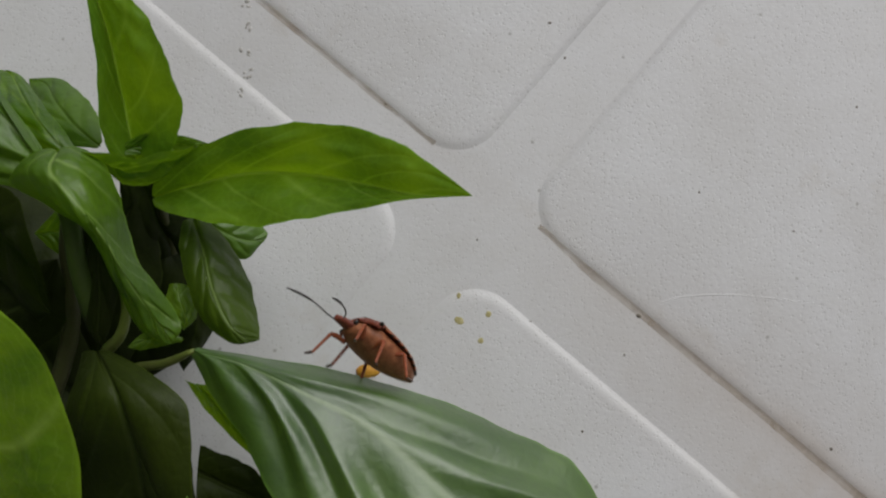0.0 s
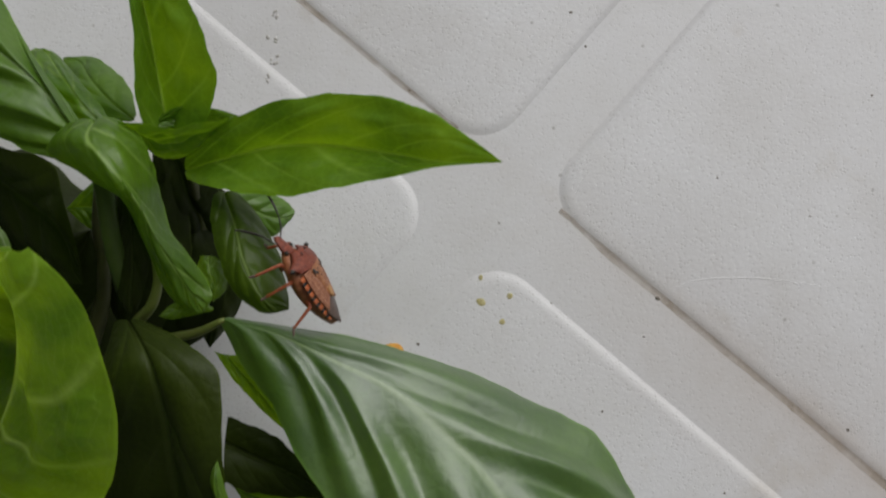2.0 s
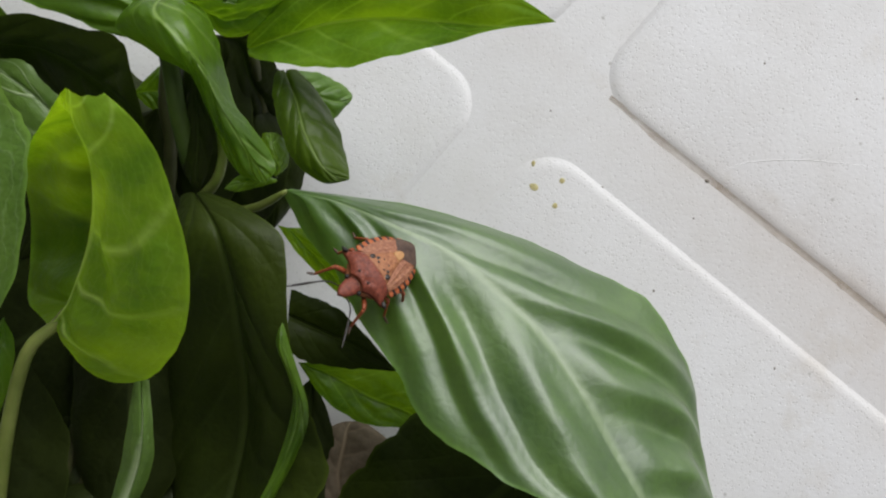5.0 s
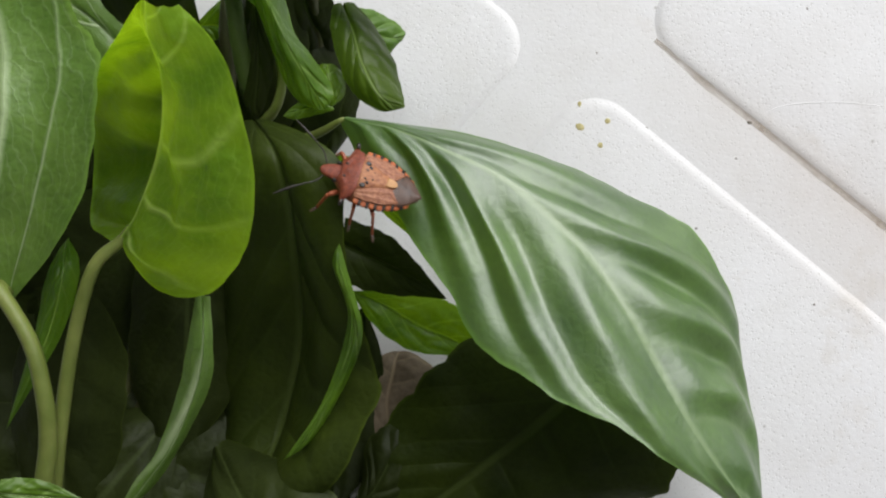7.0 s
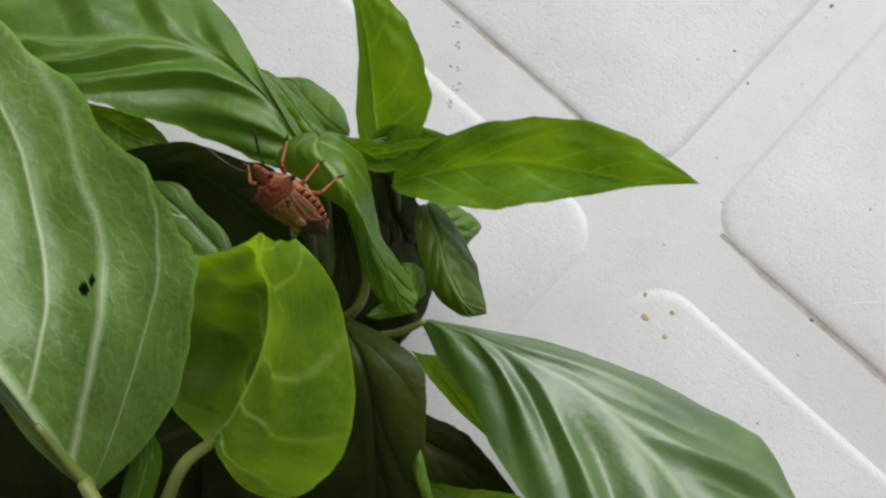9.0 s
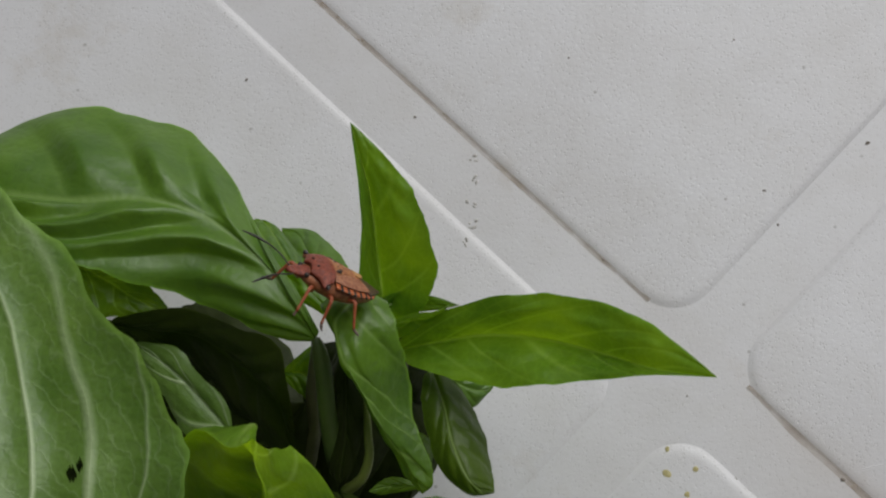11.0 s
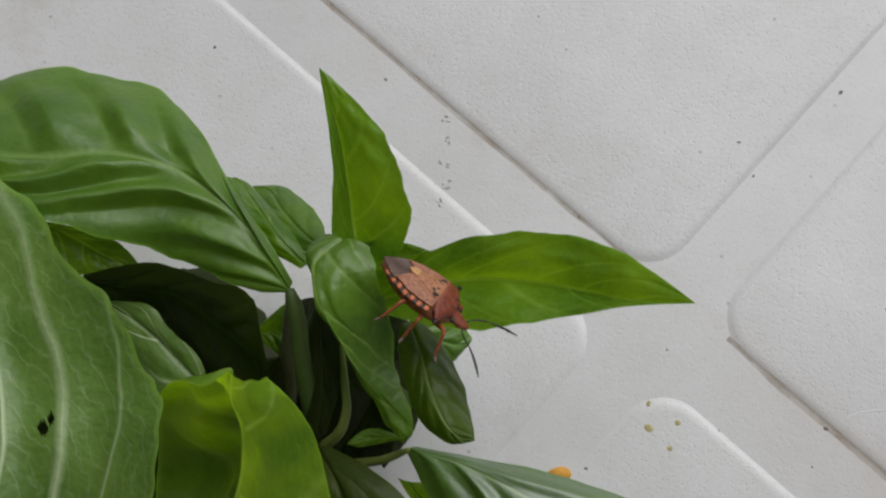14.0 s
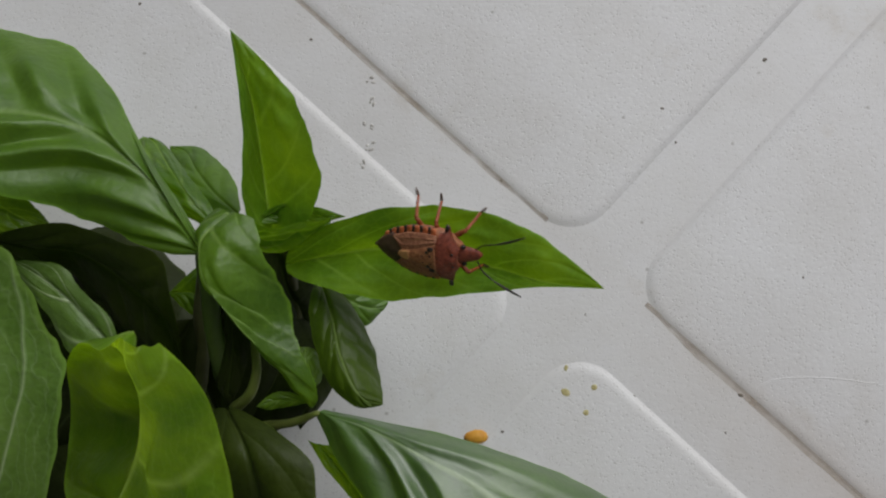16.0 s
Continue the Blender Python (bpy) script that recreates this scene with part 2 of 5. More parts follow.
LEAF = {
    # brown that stands for shade on the tile, worn by one added blade
    "tile_shade": leaf_material("brown_tile_shade", (0.13, 0.1, 0.065), (0.24, 0.19, 0.13), (0.26, 0.2, 0.13), (0.12, 0.08, 0.03), 0.05, 0.7, 0.3, 0.4, 0.1, 0.0, 0.2),
    "mature": leaf_material("mature_leaf", (0.045, 0.122, 0.004), (0.11, 0.222, 0.012), (0.15, 0.26, 0.05), (0.22, 0.4, 0.012), 0.22, 0.48, 0.6, 0.35, 0.06, 0.25, 0.07),
    "waxy": leaf_material("waxy_mature_leaf", (0.024, 0.086, 0.002), (0.078, 0.175, 0.014), (0.17, 0.26, 0.1), (0.22, 0.4, 0.012), 0.17, 0.48, 1.0, 0.4, 0.06, 1.0, 0.1),
    "mid": leaf_material("mid_green_leaf", (0.046, 0.115, 0.003), (0.12, 0.235, 0.011), (0.26, 0.4, 0.09), (0.36, 0.6, 0.014), 0.3, 0.42, 0.5, 0.8, 0.06, 0.2, 0.4),
    "young": leaf_material("young_leaf", (0.042, 0.118, 0.003), (0.12, 0.255, 0.011), (0.3, 0.46, 0.08), (0.38, 0.66, 0.01), 0.36, 0.42, 0.5, 0.55, 0.1, 0.2, 0.32),
    "thin": leaf_material("thin_yellow_green_leaf", (0.088, 0.21, 0.005), (0.215, 0.38, 0.02), (0.48, 0.62, 0.17), (0.5, 0.8, 0.011), 0.46, 0.4, 0.5, 1.0, 0.04, 0.15, 0.6),
    # shade painted in: dark brownish green for blades in the plant's shadow
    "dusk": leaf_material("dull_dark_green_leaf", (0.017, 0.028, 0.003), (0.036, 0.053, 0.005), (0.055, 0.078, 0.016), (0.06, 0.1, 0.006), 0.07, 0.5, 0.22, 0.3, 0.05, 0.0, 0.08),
    # leaf green dimmed for a small blade shaded by its neighbour
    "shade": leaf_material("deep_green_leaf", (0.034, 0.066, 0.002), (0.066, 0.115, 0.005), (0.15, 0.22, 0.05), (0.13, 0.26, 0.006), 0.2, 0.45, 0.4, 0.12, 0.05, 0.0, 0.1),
    # near-black green: the deep shade inside the plant, put into the colour
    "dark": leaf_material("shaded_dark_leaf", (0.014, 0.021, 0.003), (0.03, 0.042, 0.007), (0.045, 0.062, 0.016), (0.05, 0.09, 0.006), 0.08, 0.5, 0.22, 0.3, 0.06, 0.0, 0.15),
    "under": leaf_material("leaf_underside", (0.078, 0.18, 0.01), (0.155, 0.28, 0.036), (0.55, 0.68, 0.38), (0.3, 0.48, 0.05), 0.28, 0.48, 0.7, 1.0, 0.04, 0.4, 0.25),
}


def stem_material(name, dark, light):
    m, n, b = material(name, 0.5)
    at = coords(n)
    c = ramp(n, noise_tex(n, at, 200, 4), [(0.3, dark), (0.7, light)])
    n.links.new(c.outputs[0], b.inputs["Base Color"])
    n.links.new(bump(n, noise_tex(n, at, 900, 2), 0.3, 0.0003), b.inputs["Normal"])
    b.inputs["Subsurface Weight"].default_value = 0.15
    b.inputs["Subsurface Radius"].default_value = (0.001, 0.002, 0.0005)
    return m


M_STEM = stem_material("green_petiole", (0.13, 0.17, 0.03), (0.21, 0.25, 0.06))
M_SHOOT = stem_material("olive_shoot", (0.05, 0.085, 0.015), (0.085, 0.13, 0.03))
# darker, browner stem colour in place of the shade round the deep stems
M_SHADE_STEM = stem_material("stem_darkened_for_shade", (0.05, 0.055, 0.018), (0.09, 0.095, 0.034))


# ---------------------------------------------------------------- basil: geometry
def spline(pts, s):
    """A smooth curve through the points; s from 0 to 1."""
    k = s * (len(pts) - 1)
    i = min(int(k), len(pts) - 2)
    f = k - i
    a, b, c, d = (Vector(pts[min(max(j, 0), len(pts) - 1)]) for j in (i - 1, i, i + 1, i + 2))
    return 0.5 * ((2 * b) + (c - a) * f + (2 * a - 5 * b + 4 * c - d) * f * f + (3 * b - a - 3 * c + d) * f ** 3)


def vein_at(table, r):
    """Count of side veins passed at r along the rib, and their forward slant there; a table lists (place on the rib, slant)."""
    k = 0
    while k < len(table) - 2 and r > table[k + 1][0]:
        k += 1
    (a, p), (b, q) = table[k], table[k + 1]
    f = (r - a) / (b - a)
    return k + f, p + (q - p) * min(max(f, 0), 1)


def pillow(f, peak):
    """Rise of a quilted field between two sunken veins, its crest nearer to one of them."""
    f = f / peak if f < peak else (1 - f) / (1 - peak)
    return 0.25 * f + 0.75 * (0.5 - 0.5 * math.cos(math.pi * f))


# side veins of the two quilted blades: on one half and on the other
VEINS = {
    "big": ([(-0.05, 0.2), (0.08, 0.29), (0.15, 0.42), (0.305, 0.41), (0.75, 0.2)],
            [(-0.25, 0.36), (0.305, 0.32), (0.48, 0.24), (0.61, 0.17), (0.73, 0.12), (0.87, 0.08)]),
    "ul": ([(-0.15, 0.4), (0.03, 0.4), (0.25, 0.45), (0.42, 0.45), (0.65, 0.3)],
           [(0.0, 0.2), (0.2, 0.2), (0.43, 0.17), (0.56, 0.2), (0.72, 0.18), (0.9, 0.1)]),
}


def build_leaf(name, mat, veins, bulge, rows, parent, label="", seed=0, pivot=None, na=110, nb=24, holes=(), table=None):
    """A blade lofted over its two margins and its rib, with sunken veins and swollen fields between them."""
    edge_a, rib, edge_b = ([Vector(r[k]) / 1000 for r in rows] for k in range(3))
    slants = (0.36, 0.6) if mat == "under" else (0.35, 0.22)
    rnd = random.Random(seed)
    ph = [rnd.uniform(0, 6.28) for _ in range(6)]
    me = bpy.data.meshes.new(name)
    verts, faces, tone, wide, cut = [], [], [], [], []
    cols = [k / nb for k in range(-nb, nb + 1)]
    most = max(p[1] for half in table for p in half) if table else max(slants)
    for i in range(na + 1):
        # each row of the mesh follows a side vein, which runs forward from the rib
        r = -most + (1 + most) * i / na
        q = veins * r
        q += 0.16 * math.sin(2.6 * q + ph[5])
        for v in cols:
            e = 1 if v > 0 else -1
            w = abs(v)
            qs, slant = vein_at(table[e > 0], r) if table else (max(q + 0.35 * (e > 0), -0.5), slants[e > 0])
            u0 = r + slant * w ** 1.25
            u = min(max(u0, 0), 1)
            cut.append(-1 if u0 < 0 else 1 if u0 > 1 else 0)
            pa, pm, pb = spline(edge_a, u), spline(rib, u), spline(edge_b, u)
            tang = spline(rib, min(u + 0.02, 1)) - spline(rib, max(u - 0.02, 0))
            side = pb if v > 0 else pa
            p = pm.lerp(side, w)
            across = side - pm
            nrm = tang.cross(pb - pa)
            if nrm.length < 1e-9:
                nrm = Vector((0, 0, 1))
            nrm.normalize()
            if nrm.z < 0:
                nrm = -nrm
            size = across.length
            # the blade leaves the rib and rolls a little towards the margin
            p = p + nrm * size * ((0.17 if e > 0 else -0.2) if mat == "thin" else 0.10) * math.sin(math.pi * w) * (1 if bulge > 0 else -1)
            swell = pillow(qs % 1, 0.34 if e < 0 else 0.62) if table else math.sqrt(math.sin(math.pi * qs) ** 2 + 0.02)
            grow = 0.75 + 0.35 * math.sin(5 * math.floor(qs) + ph[0] + e)
            env = min(1, w * (2.2 if mat == "waxy" else 4)) * (1 - w ** 3) * math.sin(math.pi * min(max(u, 0.02), 0.98)) ** 0.6 * min(1, 0.15 + 4 * u) * (0.85 if mat == "mature" and table and e > 0 else 1)
            p = p + nrm * (bulge / 1000) * env * ((swell - 0.45) * 0.9 + grow * swell * 0.25)
            p = p + nrm * size * (0.11 if mat == "mid" else 0.15 if mat == "thin" else 0.13 if mat == "young" else 0.04) * noise.noise((u * 9 + ph[3], v * 3.5, ph[4])) * (1 - w ** 4) * min(1, w * 4) * min(1, u * 5)
            p = p - nrm * 0.0006 * math.exp(-(w / 0.06) ** 2) * (0.25 if mat == "waxy" else 1 if bulge > 0 and mat != "thin" else -0.8) * (1 - u)
            # uneven margin
            ruff = w ** 3 * size * (0.02 if mat == "thin" else 0.05)
            if size > 1e-6:
                p = p + nrm * ruff * math.sin(u * 17 + ph[1] + e) + across.normalized() * ruff * (0.35 * math.sin(u * 41 + ph[2] + 2 * e) + 0.5 * noise.noise((u * 30, e * 3.1, ph[2])))
            verts.append(p)
            tone.append(qs)
            wide.append(w)
    if pivot:
        verts = [p - pivot for p in verts]
    m = len(cols)
    for i in range(na):
        for k in range(m - 1):
            a = i * m + k
            c = verts[a] + (pivot or Vector())
            if abs(cut[a] + cut[a + 1] + cut[a + m] + cut[a + m + 1]) == 4:
                continue
            if not any(abs(c.x * 1000 - x) + abs(c.y * 1000 - y) * 0.8 < r for x, y, r in holes):
                faces.append((a, a + 1, a + m + 1, a + m))
    me.from_pydata(verts, [], faces)
    for key, values in (("q", tone), ("w", wide)):
        attr = me.attributes.new(key, "FLOAT", "POINT")
        attr.data.foreach_set("value", values)
    for p in me.polygons:
        p.use_smooth = True
    me.materials.append(LEAF[mat])
    ob = new("leaf", me)
    ob.parent = parent
    if label:
        ob["label"] = label
    return ob


def tube(bm, pts, radii, seg=10, steps=None, caps=True):
    """A round tapering tube along a smooth curve."""
    steps = steps or max(4, 4 * (len(pts) - 1))
    rings, ref = [], Vector((0.3, 0.2, 0.93))
    for i in range(steps + 1):
        s = i / steps
        p = spline(pts, s)
        d = (spline(pts, min(s + 0.01, 1)) - spline(pts, max(s - 0.01, 0))).normalized()
        x = d.cross(ref).normalized()
        y = d.cross(x)
        k = s * (len(radii) - 1)
        j = min(int(k), len(radii) - 2)
        r = radii[j] + (radii[j + 1] - radii[j]) * (k - j)
        rings.append([bm.verts.new(p + (x * math.cos(a) + y * math.sin(a)) * r) for a in (2 * math.pi * n / seg for n in range(seg))])
    for a, b in zip(rings, rings[1:]):
        for n in range(seg):
            bm.faces.new((a[n], a[(n + 1) % seg], b[(n + 1) % seg], b[n]))
    if caps:
        bm.faces.new(rings[0][::-1])
        bm.faces.new(rings[-1])


HOLES = [(-83.7, 12.9, 0.95), (-82.6, 14.0, 0.7)]  # x, y, size of the bites in one blade
plant = new("basil_plant")
tagged(plant, "leafy green basil plant lying over a white tile floor", "plant")
blades = {}


def grow(key, mat, veins, swell, label, rows):
    """One blade of the plant; a row gives its two margins and its rib between them, in millimetres."""
    pivot = Vector(rows[0][1]) / 1000 if key in ("right", "fold", "round") else None
    fine = (300, 40) if swell > 1 else (320, 90) if key == "left" else (60, 12) if key == "deep" else (130, 20)
    number = sum(ob.name.startswith("leaf") for ob in plant.children)
    blades[key] = build_leaf("leaf", mat, veins, swell, rows, plant, label, number, pivot, *fine, holes=HOLES if key == "left" else (), table=VEINS.get(key))
    if pivot:
        blades[key].location = pivot


def stalk(key, r, pts):
    bm = bmesh.new()
    taper = (0.45, 0.85, 0.9, 0.9, 1.0, 1.1) if key.startswith("ul") else (0.4, 0.8, 0.9, 1.0, 1.1, 1.2)
    tube(bm, [Vector(p) / 1000 for p in pts], [r * 0.001 * k for k in taper], 12)
    part("stem" if key.endswith("stem") else "petiole", bm, M_SHADE_STEM if key.endswith("stem") else M_SHOOT if key.startswith("ul") else M_STEM, plant)


grow("right", "young", 6, 0.35, "bright green pointed basil leaf held out sideways", [
    ((-45, 35.3, 35), (-45.5, 33.6, 33.2), (-44.9, 32.2, 34.1)),
    ((-39.9, 38.1, 39.4), (-40.1, 34.8, 35), (-40.9, 30.6, 36.8)),
    ((-31.8, 40.2, 43.8), (-32.7, 36, 37.2), (-32.2, 28.6, 40.3)),
    ((-24, 40.5, 46.4), (-24.6, 35.3, 40.3), (-24.4, 29, 43.8)),
    ((-16.4, 39, 49), (-16.8, 33.3, 44.2), (-17.5, 29.7, 46.4)),
    ((-9.7, 35.3, 51.6), (-10.2, 31.1, 49), (-10.9, 30.3, 49.9)),
    ((-3.2, 30.1, 53.4), (-3.2, 30.1, 53.4), (-3.2, 30.1, 53.4))])
grow("up", "young", 5, 0.35, "bright green upright basil leaf folded along its rib", [
    ((-49.2, 36.7, 35), (-46.9, 36.2, 34.1), (-44.5, 36.9, 35)),
    ((-50.1, 39.2, 39.6), (-47.8, 40.2, 35.9), (-41.5, 39.2, 39.6)),
    ((-50.1, 42.8, 44.1), (-48.5, 44.5, 37.6), (-39.6, 43.4, 44.1)),
    ((-49.8, 48.7, 46.8), (-49, 49.6, 41.1), (-41.4, 49.7, 47.6)),
    ((-50.4, 53.7, 48.4), (-49.7, 54.2, 44.2), (-44.1, 54.2, 48.4)),
    ((-51.5, 58.8, 48.1), (-50.9, 58.3, 47.2), (-48.4, 58.9, 48.1)),
    ((-52, 61.8, 49), (-52, 61.8, 49), (-52, 61.8, 49))])
grow("ul", "mature", 5.8, 2.1, "large quilted green basil leaf arching outwards", [
    ((-56.6, 33.4, 39.4), (-56.1, 33.9, 39.4), (-55.7, 34.9, 39.4)),
    ((-61.4, 33.7, 39.4), (-59, 38.1, 42), (-59, 40.2, 41.1)),
    ((-67.6, 36, 40.3), (-63.7, 43.6, 43.8), (-63.6, 46.3, 42)),
    ((-74.6, 38.5, 41.1), (-71.9, 49.3, 43.8), (-69.4, 54.9, 38.5)),
    ((-83.3, 40, 43.8), (-81.6, 51.4, 43.8), (-78, 63.8, 35)),
    ((-91.6, 42.7, 45.5), (-91.8, 50.6, 43.5), (-89.6, 66.4, 33.2)),
    ((-103.8, 47.7, 42), (-104.1, 51.9, 41), (-102.7, 65.2, 31.5)),
    ((-115.6, 51.7, 36.8), (-116.6, 53.3, 36.8), (-116.3, 57.7, 33.2))])
grow("fold", "mid", 6, 0.9, "drooping green basil leaf bent over at its middle", [
    ((-58.6, 37.1, 43.8), (-55.1, 37.9, 43.8), (-51.7, 38.2, 42)),
    ((-61, 34.1, 43.8), (-54.6, 34.4, 48.1), (-49, 35.4, 42)),
    ((-56.6, 31, 40.3), (-51.1, 30.3, 49), (-47.6, 30.8, 39.4)),
    ((-51.6, 28.4, 38.5), (-48.4, 26.3, 46.4), (-46.6, 25.5, 37.6)),
    ((-49.2, 21.7, 35.9), (-46.3, 21.8, 42), (-44.1, 22.3, 36.8)),
    ((-46.6, 16.7, 34.6), (-43.9, 17.5, 37.6), (-41.7, 18.7, 35.9)),
    ((-44.3, 14.9, 34.6), (-42.6, 15.4, 35.9), (-40.8, 16.2, 35.4)),
    ((-42.1, 14.3, 35), (-42.1, 14.3, 35), (-42.1, 14.3, 35))])
grow("strip", "young", 5, 0.3, "", [
    ((-53.8, 38.2, 42.9), (-53.8, 38.1, 42.9), (-53.7, 37.9, 42.9)),
    ((-49.8, 37.3, 43.8), (-50.7, 37.2, 40.3), (-50.6, 37, 37.6)),
    ((-45.1, 36.8, 43.8), (-47.2, 36, 38.5), (-48.3, 34.8, 35)),
    ((-40.8, 37.7, 42.9), (-42.8, 37.4, 38.5), (-45, 35.5, 35)),
    ((-37.6, 39.2, 41.1), (-37.9, 39.2, 40.3), (-38.9, 38.9, 37.6))])
grow("inner", "mid", 5, 0.3, "", [
    ((-48.8, 39.8, 36.8), (-48.8, 39.1, 36.8), (-48.3, 38.5, 36.8)),
    ((-45.8, 40.9, 38.5), (-45.5, 40.1, 36.8), (-45.2, 38.8, 35.9)),
    ((-41.4, 40.8, 38.5), (-41.5, 40, 36.8), (-41.5, 38.9, 35.9)),
    ((-36.9, 39.7, 37.6), (-36.9, 39.7, 37.6), (-36.9, 39.7, 37.6))])
grow("dt", "young", 4, 0.2, "", [
    ((-55.1, 37.1, 37.6), (-54.3, 37.6, 37.6), (-54, 38.4, 37.6)),
    ((-62.2, 41.2, 35), (-57.7, 40.7, 38.5), (-56.2, 41.5, 37.6)),
    ((-67.7, 46.1, 31.5), (-61.6, 45.6, 36.8), (-59.8, 45.5, 35)),
    ((-70.2, 51.5, 26.2), (-67.1, 51.9, 27.1), (-65.2, 51.3, 28)),
    ((-69.3, 53.1, 25.4), (-69.3, 53.1, 25.4), (-69.3, 53.1, 25.4))])
grow("dtb", "mature", 4, 0.3, "", [
    ((-52.6, 39.8, 35), (-52.2, 40.1, 35), (-51.9, 40.7, 35)),
    ((-57.8, 41.1, 32.4), (-56.3, 43.4, 33.2), (-53.9, 45.5, 31.5)),
    ((-62.4, 44.8, 28.9), (-60.1, 47.5, 29.8), (-57.5, 49.4, 28)),
    ((-64.7, 49.3, 25.4), (-62.6, 50.8, 26.2), (-61.2, 51.8, 25.4)),
    ((-65.5, 52, 24.5), (-65.5, 52, 24.5), (-65.5, 52, 24.5))])
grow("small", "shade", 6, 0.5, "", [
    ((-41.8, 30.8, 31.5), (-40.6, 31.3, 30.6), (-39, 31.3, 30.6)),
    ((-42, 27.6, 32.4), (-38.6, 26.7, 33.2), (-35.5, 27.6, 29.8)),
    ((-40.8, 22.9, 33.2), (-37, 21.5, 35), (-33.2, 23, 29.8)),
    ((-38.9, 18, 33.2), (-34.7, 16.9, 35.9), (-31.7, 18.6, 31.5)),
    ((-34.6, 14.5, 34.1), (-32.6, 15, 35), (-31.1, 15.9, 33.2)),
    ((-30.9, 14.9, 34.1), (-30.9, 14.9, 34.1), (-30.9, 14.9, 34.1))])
grow("smr", "mature", 4, 0.4, "", [
    ((-42.3, 32.3, 21), (-41.9, 33.2, 21), (-41.1, 34.1, 21)),
    ((-40.1, 28.9, 18.4), (-38.4, 31, 19.2), (-37.4, 34.4, 17.5)),
    ((-36.2, 27.7, 16.6), (-35.4, 30.2, 17.5), (-34.3, 32.9, 15.8)),
    ((-34.3, 29.7, 15.8), (-33.3, 30.8, 15.8), (-33.1, 31.6, 15.8))])
grow("tinya", "mid", 4, 0.2, "", [
    ((-41, 15.2, 33.2), (-41, 15.1, 33.2), (-41.1, 14.8, 33.2)),
    ((-44.1, 16.2, 33.2), (-44.5, 15.1, 33.2), (-44.5, 14.1, 32.4)),
    ((-46.4, 15.7, 33.2), (-46.6, 14.6, 33.2), (-46.7, 13.7, 32.4)),
    ((-48.2, 14, 33.2), (-48.2, 14, 33.2), (-48.2, 14, 33.2))])
grow("tinyb", "mid", 4, 0.2, "", [
    ((-42.1, 16.7, 28), (-42.1, 16.7, 28), (-42.1, 16.7, 28)),
    ((-43.5, 17.9, 28), (-41.7, 18.1, 28.9), (-40.4, 18.4, 28)),
    ((-44.5, 20.8, 28), (-42.4, 20.7, 29.8), (-40.6, 21.4, 28)),
    ((-43.9, 22.7, 28.9), (-42.8, 22.8, 28.9), (-41.7, 22.6, 28.9))])
grow("big", "waxy", 6.2, 2.4, "large quilted mature basil leaf, pale sheen, beside the tile floor", [
    ((-40.3, 13.6, 32.4), (-39.6, 13.6, 33.2), (-39.1, 14.1, 32.4)),
    ((-38.2, 9.6, 32.4), (-32.7, 11.7, 35.9), (-30.6, 12.7, 33.2)),
    ((-32.7, 1.9, 33.7), (-23.9, 7.7, 37.6), (-20.4, 10.9, 33.2)),
    ((-26.9, -7.4, 35), (-16.2, 3.7, 37.6), (-8.6, 7.7, 30.6)),
    ((-19.8, -17.7, 37.2), (-7.8, -3.6, 36.3), (2.5, 3.1, 26.2)),
    ((-11.5, -24.4, 38.1), (-1.1, -12.2, 35.4), (11, -2.9, 22.7)),
    ((-1.9, -29.2, 37.6), (4.9, -23, 34.1), (16.3, -13, 20.1)),
    ((6.3, -34, 35), (9.8, -31, 32.4), (17.8, -25.1, 21)),
    ((13.5, -38.4, 28), (14.9, -37.6, 28.9), (18.3, -37.6, 23.6)),
    ((18.6, -42.9, 24.5), (18.6, -42.9, 24.5), (18.6, -42.9, 24.5))])
grow("round", "thin", 5, 0.45, "yellow-green cupped round basil leaf, light shining through", [
    ((-67.8, -6.2, 43.5), (-66.7, -6, 45.5), (-66.2, -6.8, 44.6)),
    ((-72.4, -3.5, 35.1), (-65.1, -4.6, 47.2), (-63.2, -11.1, 43.8)),
    ((-76.9, -0, 25.6), (-63.1, -2.8, 49.9), (-57.8, -13.2, 43.8)),
    ((-78.5, 7.3, 24.3), (-59.7, 2.3, 55.1), (-51.2, -10.8, 48.1)),
    ((-77, 15.5, 29.2), (-57.3, 6.5, 61.2), (-46.2, -4.3, 57.7)),
    ((-72.5, 18.8, 41.1), (-56.3, 10.7, 66.5), (-46.6, 5.8, 66.5)),
    ((-61.2, 15.5, 67.6), (-56.5, 13.9, 72.6), (-48.1, 12.1, 72.6)),
    ((-56.7, 15.7, 76.5), (-55.2, 15.7, 77.9), (-51.8, 15.7, 76.5))])
grow("left", "under", 5.2, -0.6, "pale ribbed underside of a large basil leaf with a small hole", [
    ((-84.3, -12.9, 38.5), (-83.9, -12.6, 38.5), (-83.1, -12.6, 38.5)),
    ((-87.7, -10.4, 41.1), (-86.7, -9.2, 42), (-73, -3.6, 47.2)),
    ((-91.7, -6.2, 44.6), (-89.7, -4.3, 48.1), (-68.1, 10.1, 53.4)),
    ((-96.9, -0.2, 47.2), (-93.7, 1.8, 54.2), (-71, 22.4, 53.4)),
    ((-104.6, 5.6, 47.2), (-100.1, 7.6, 56), (-82.4, 35, 49.9)),
    ((-112.1, 11.7, 46.4), (-107.7, 14.2, 55.1), (-95.7, 47.5, 47.2)),
    ((-120.7, 19, 43.8), (-117.3, 21.7, 50.7), (-112.2, 57, 43.8)),
    ((-127.5, 31.9, 43.8), (-127.5, 31.9, 43.8), (-127.5, 31.9, 43.8))])
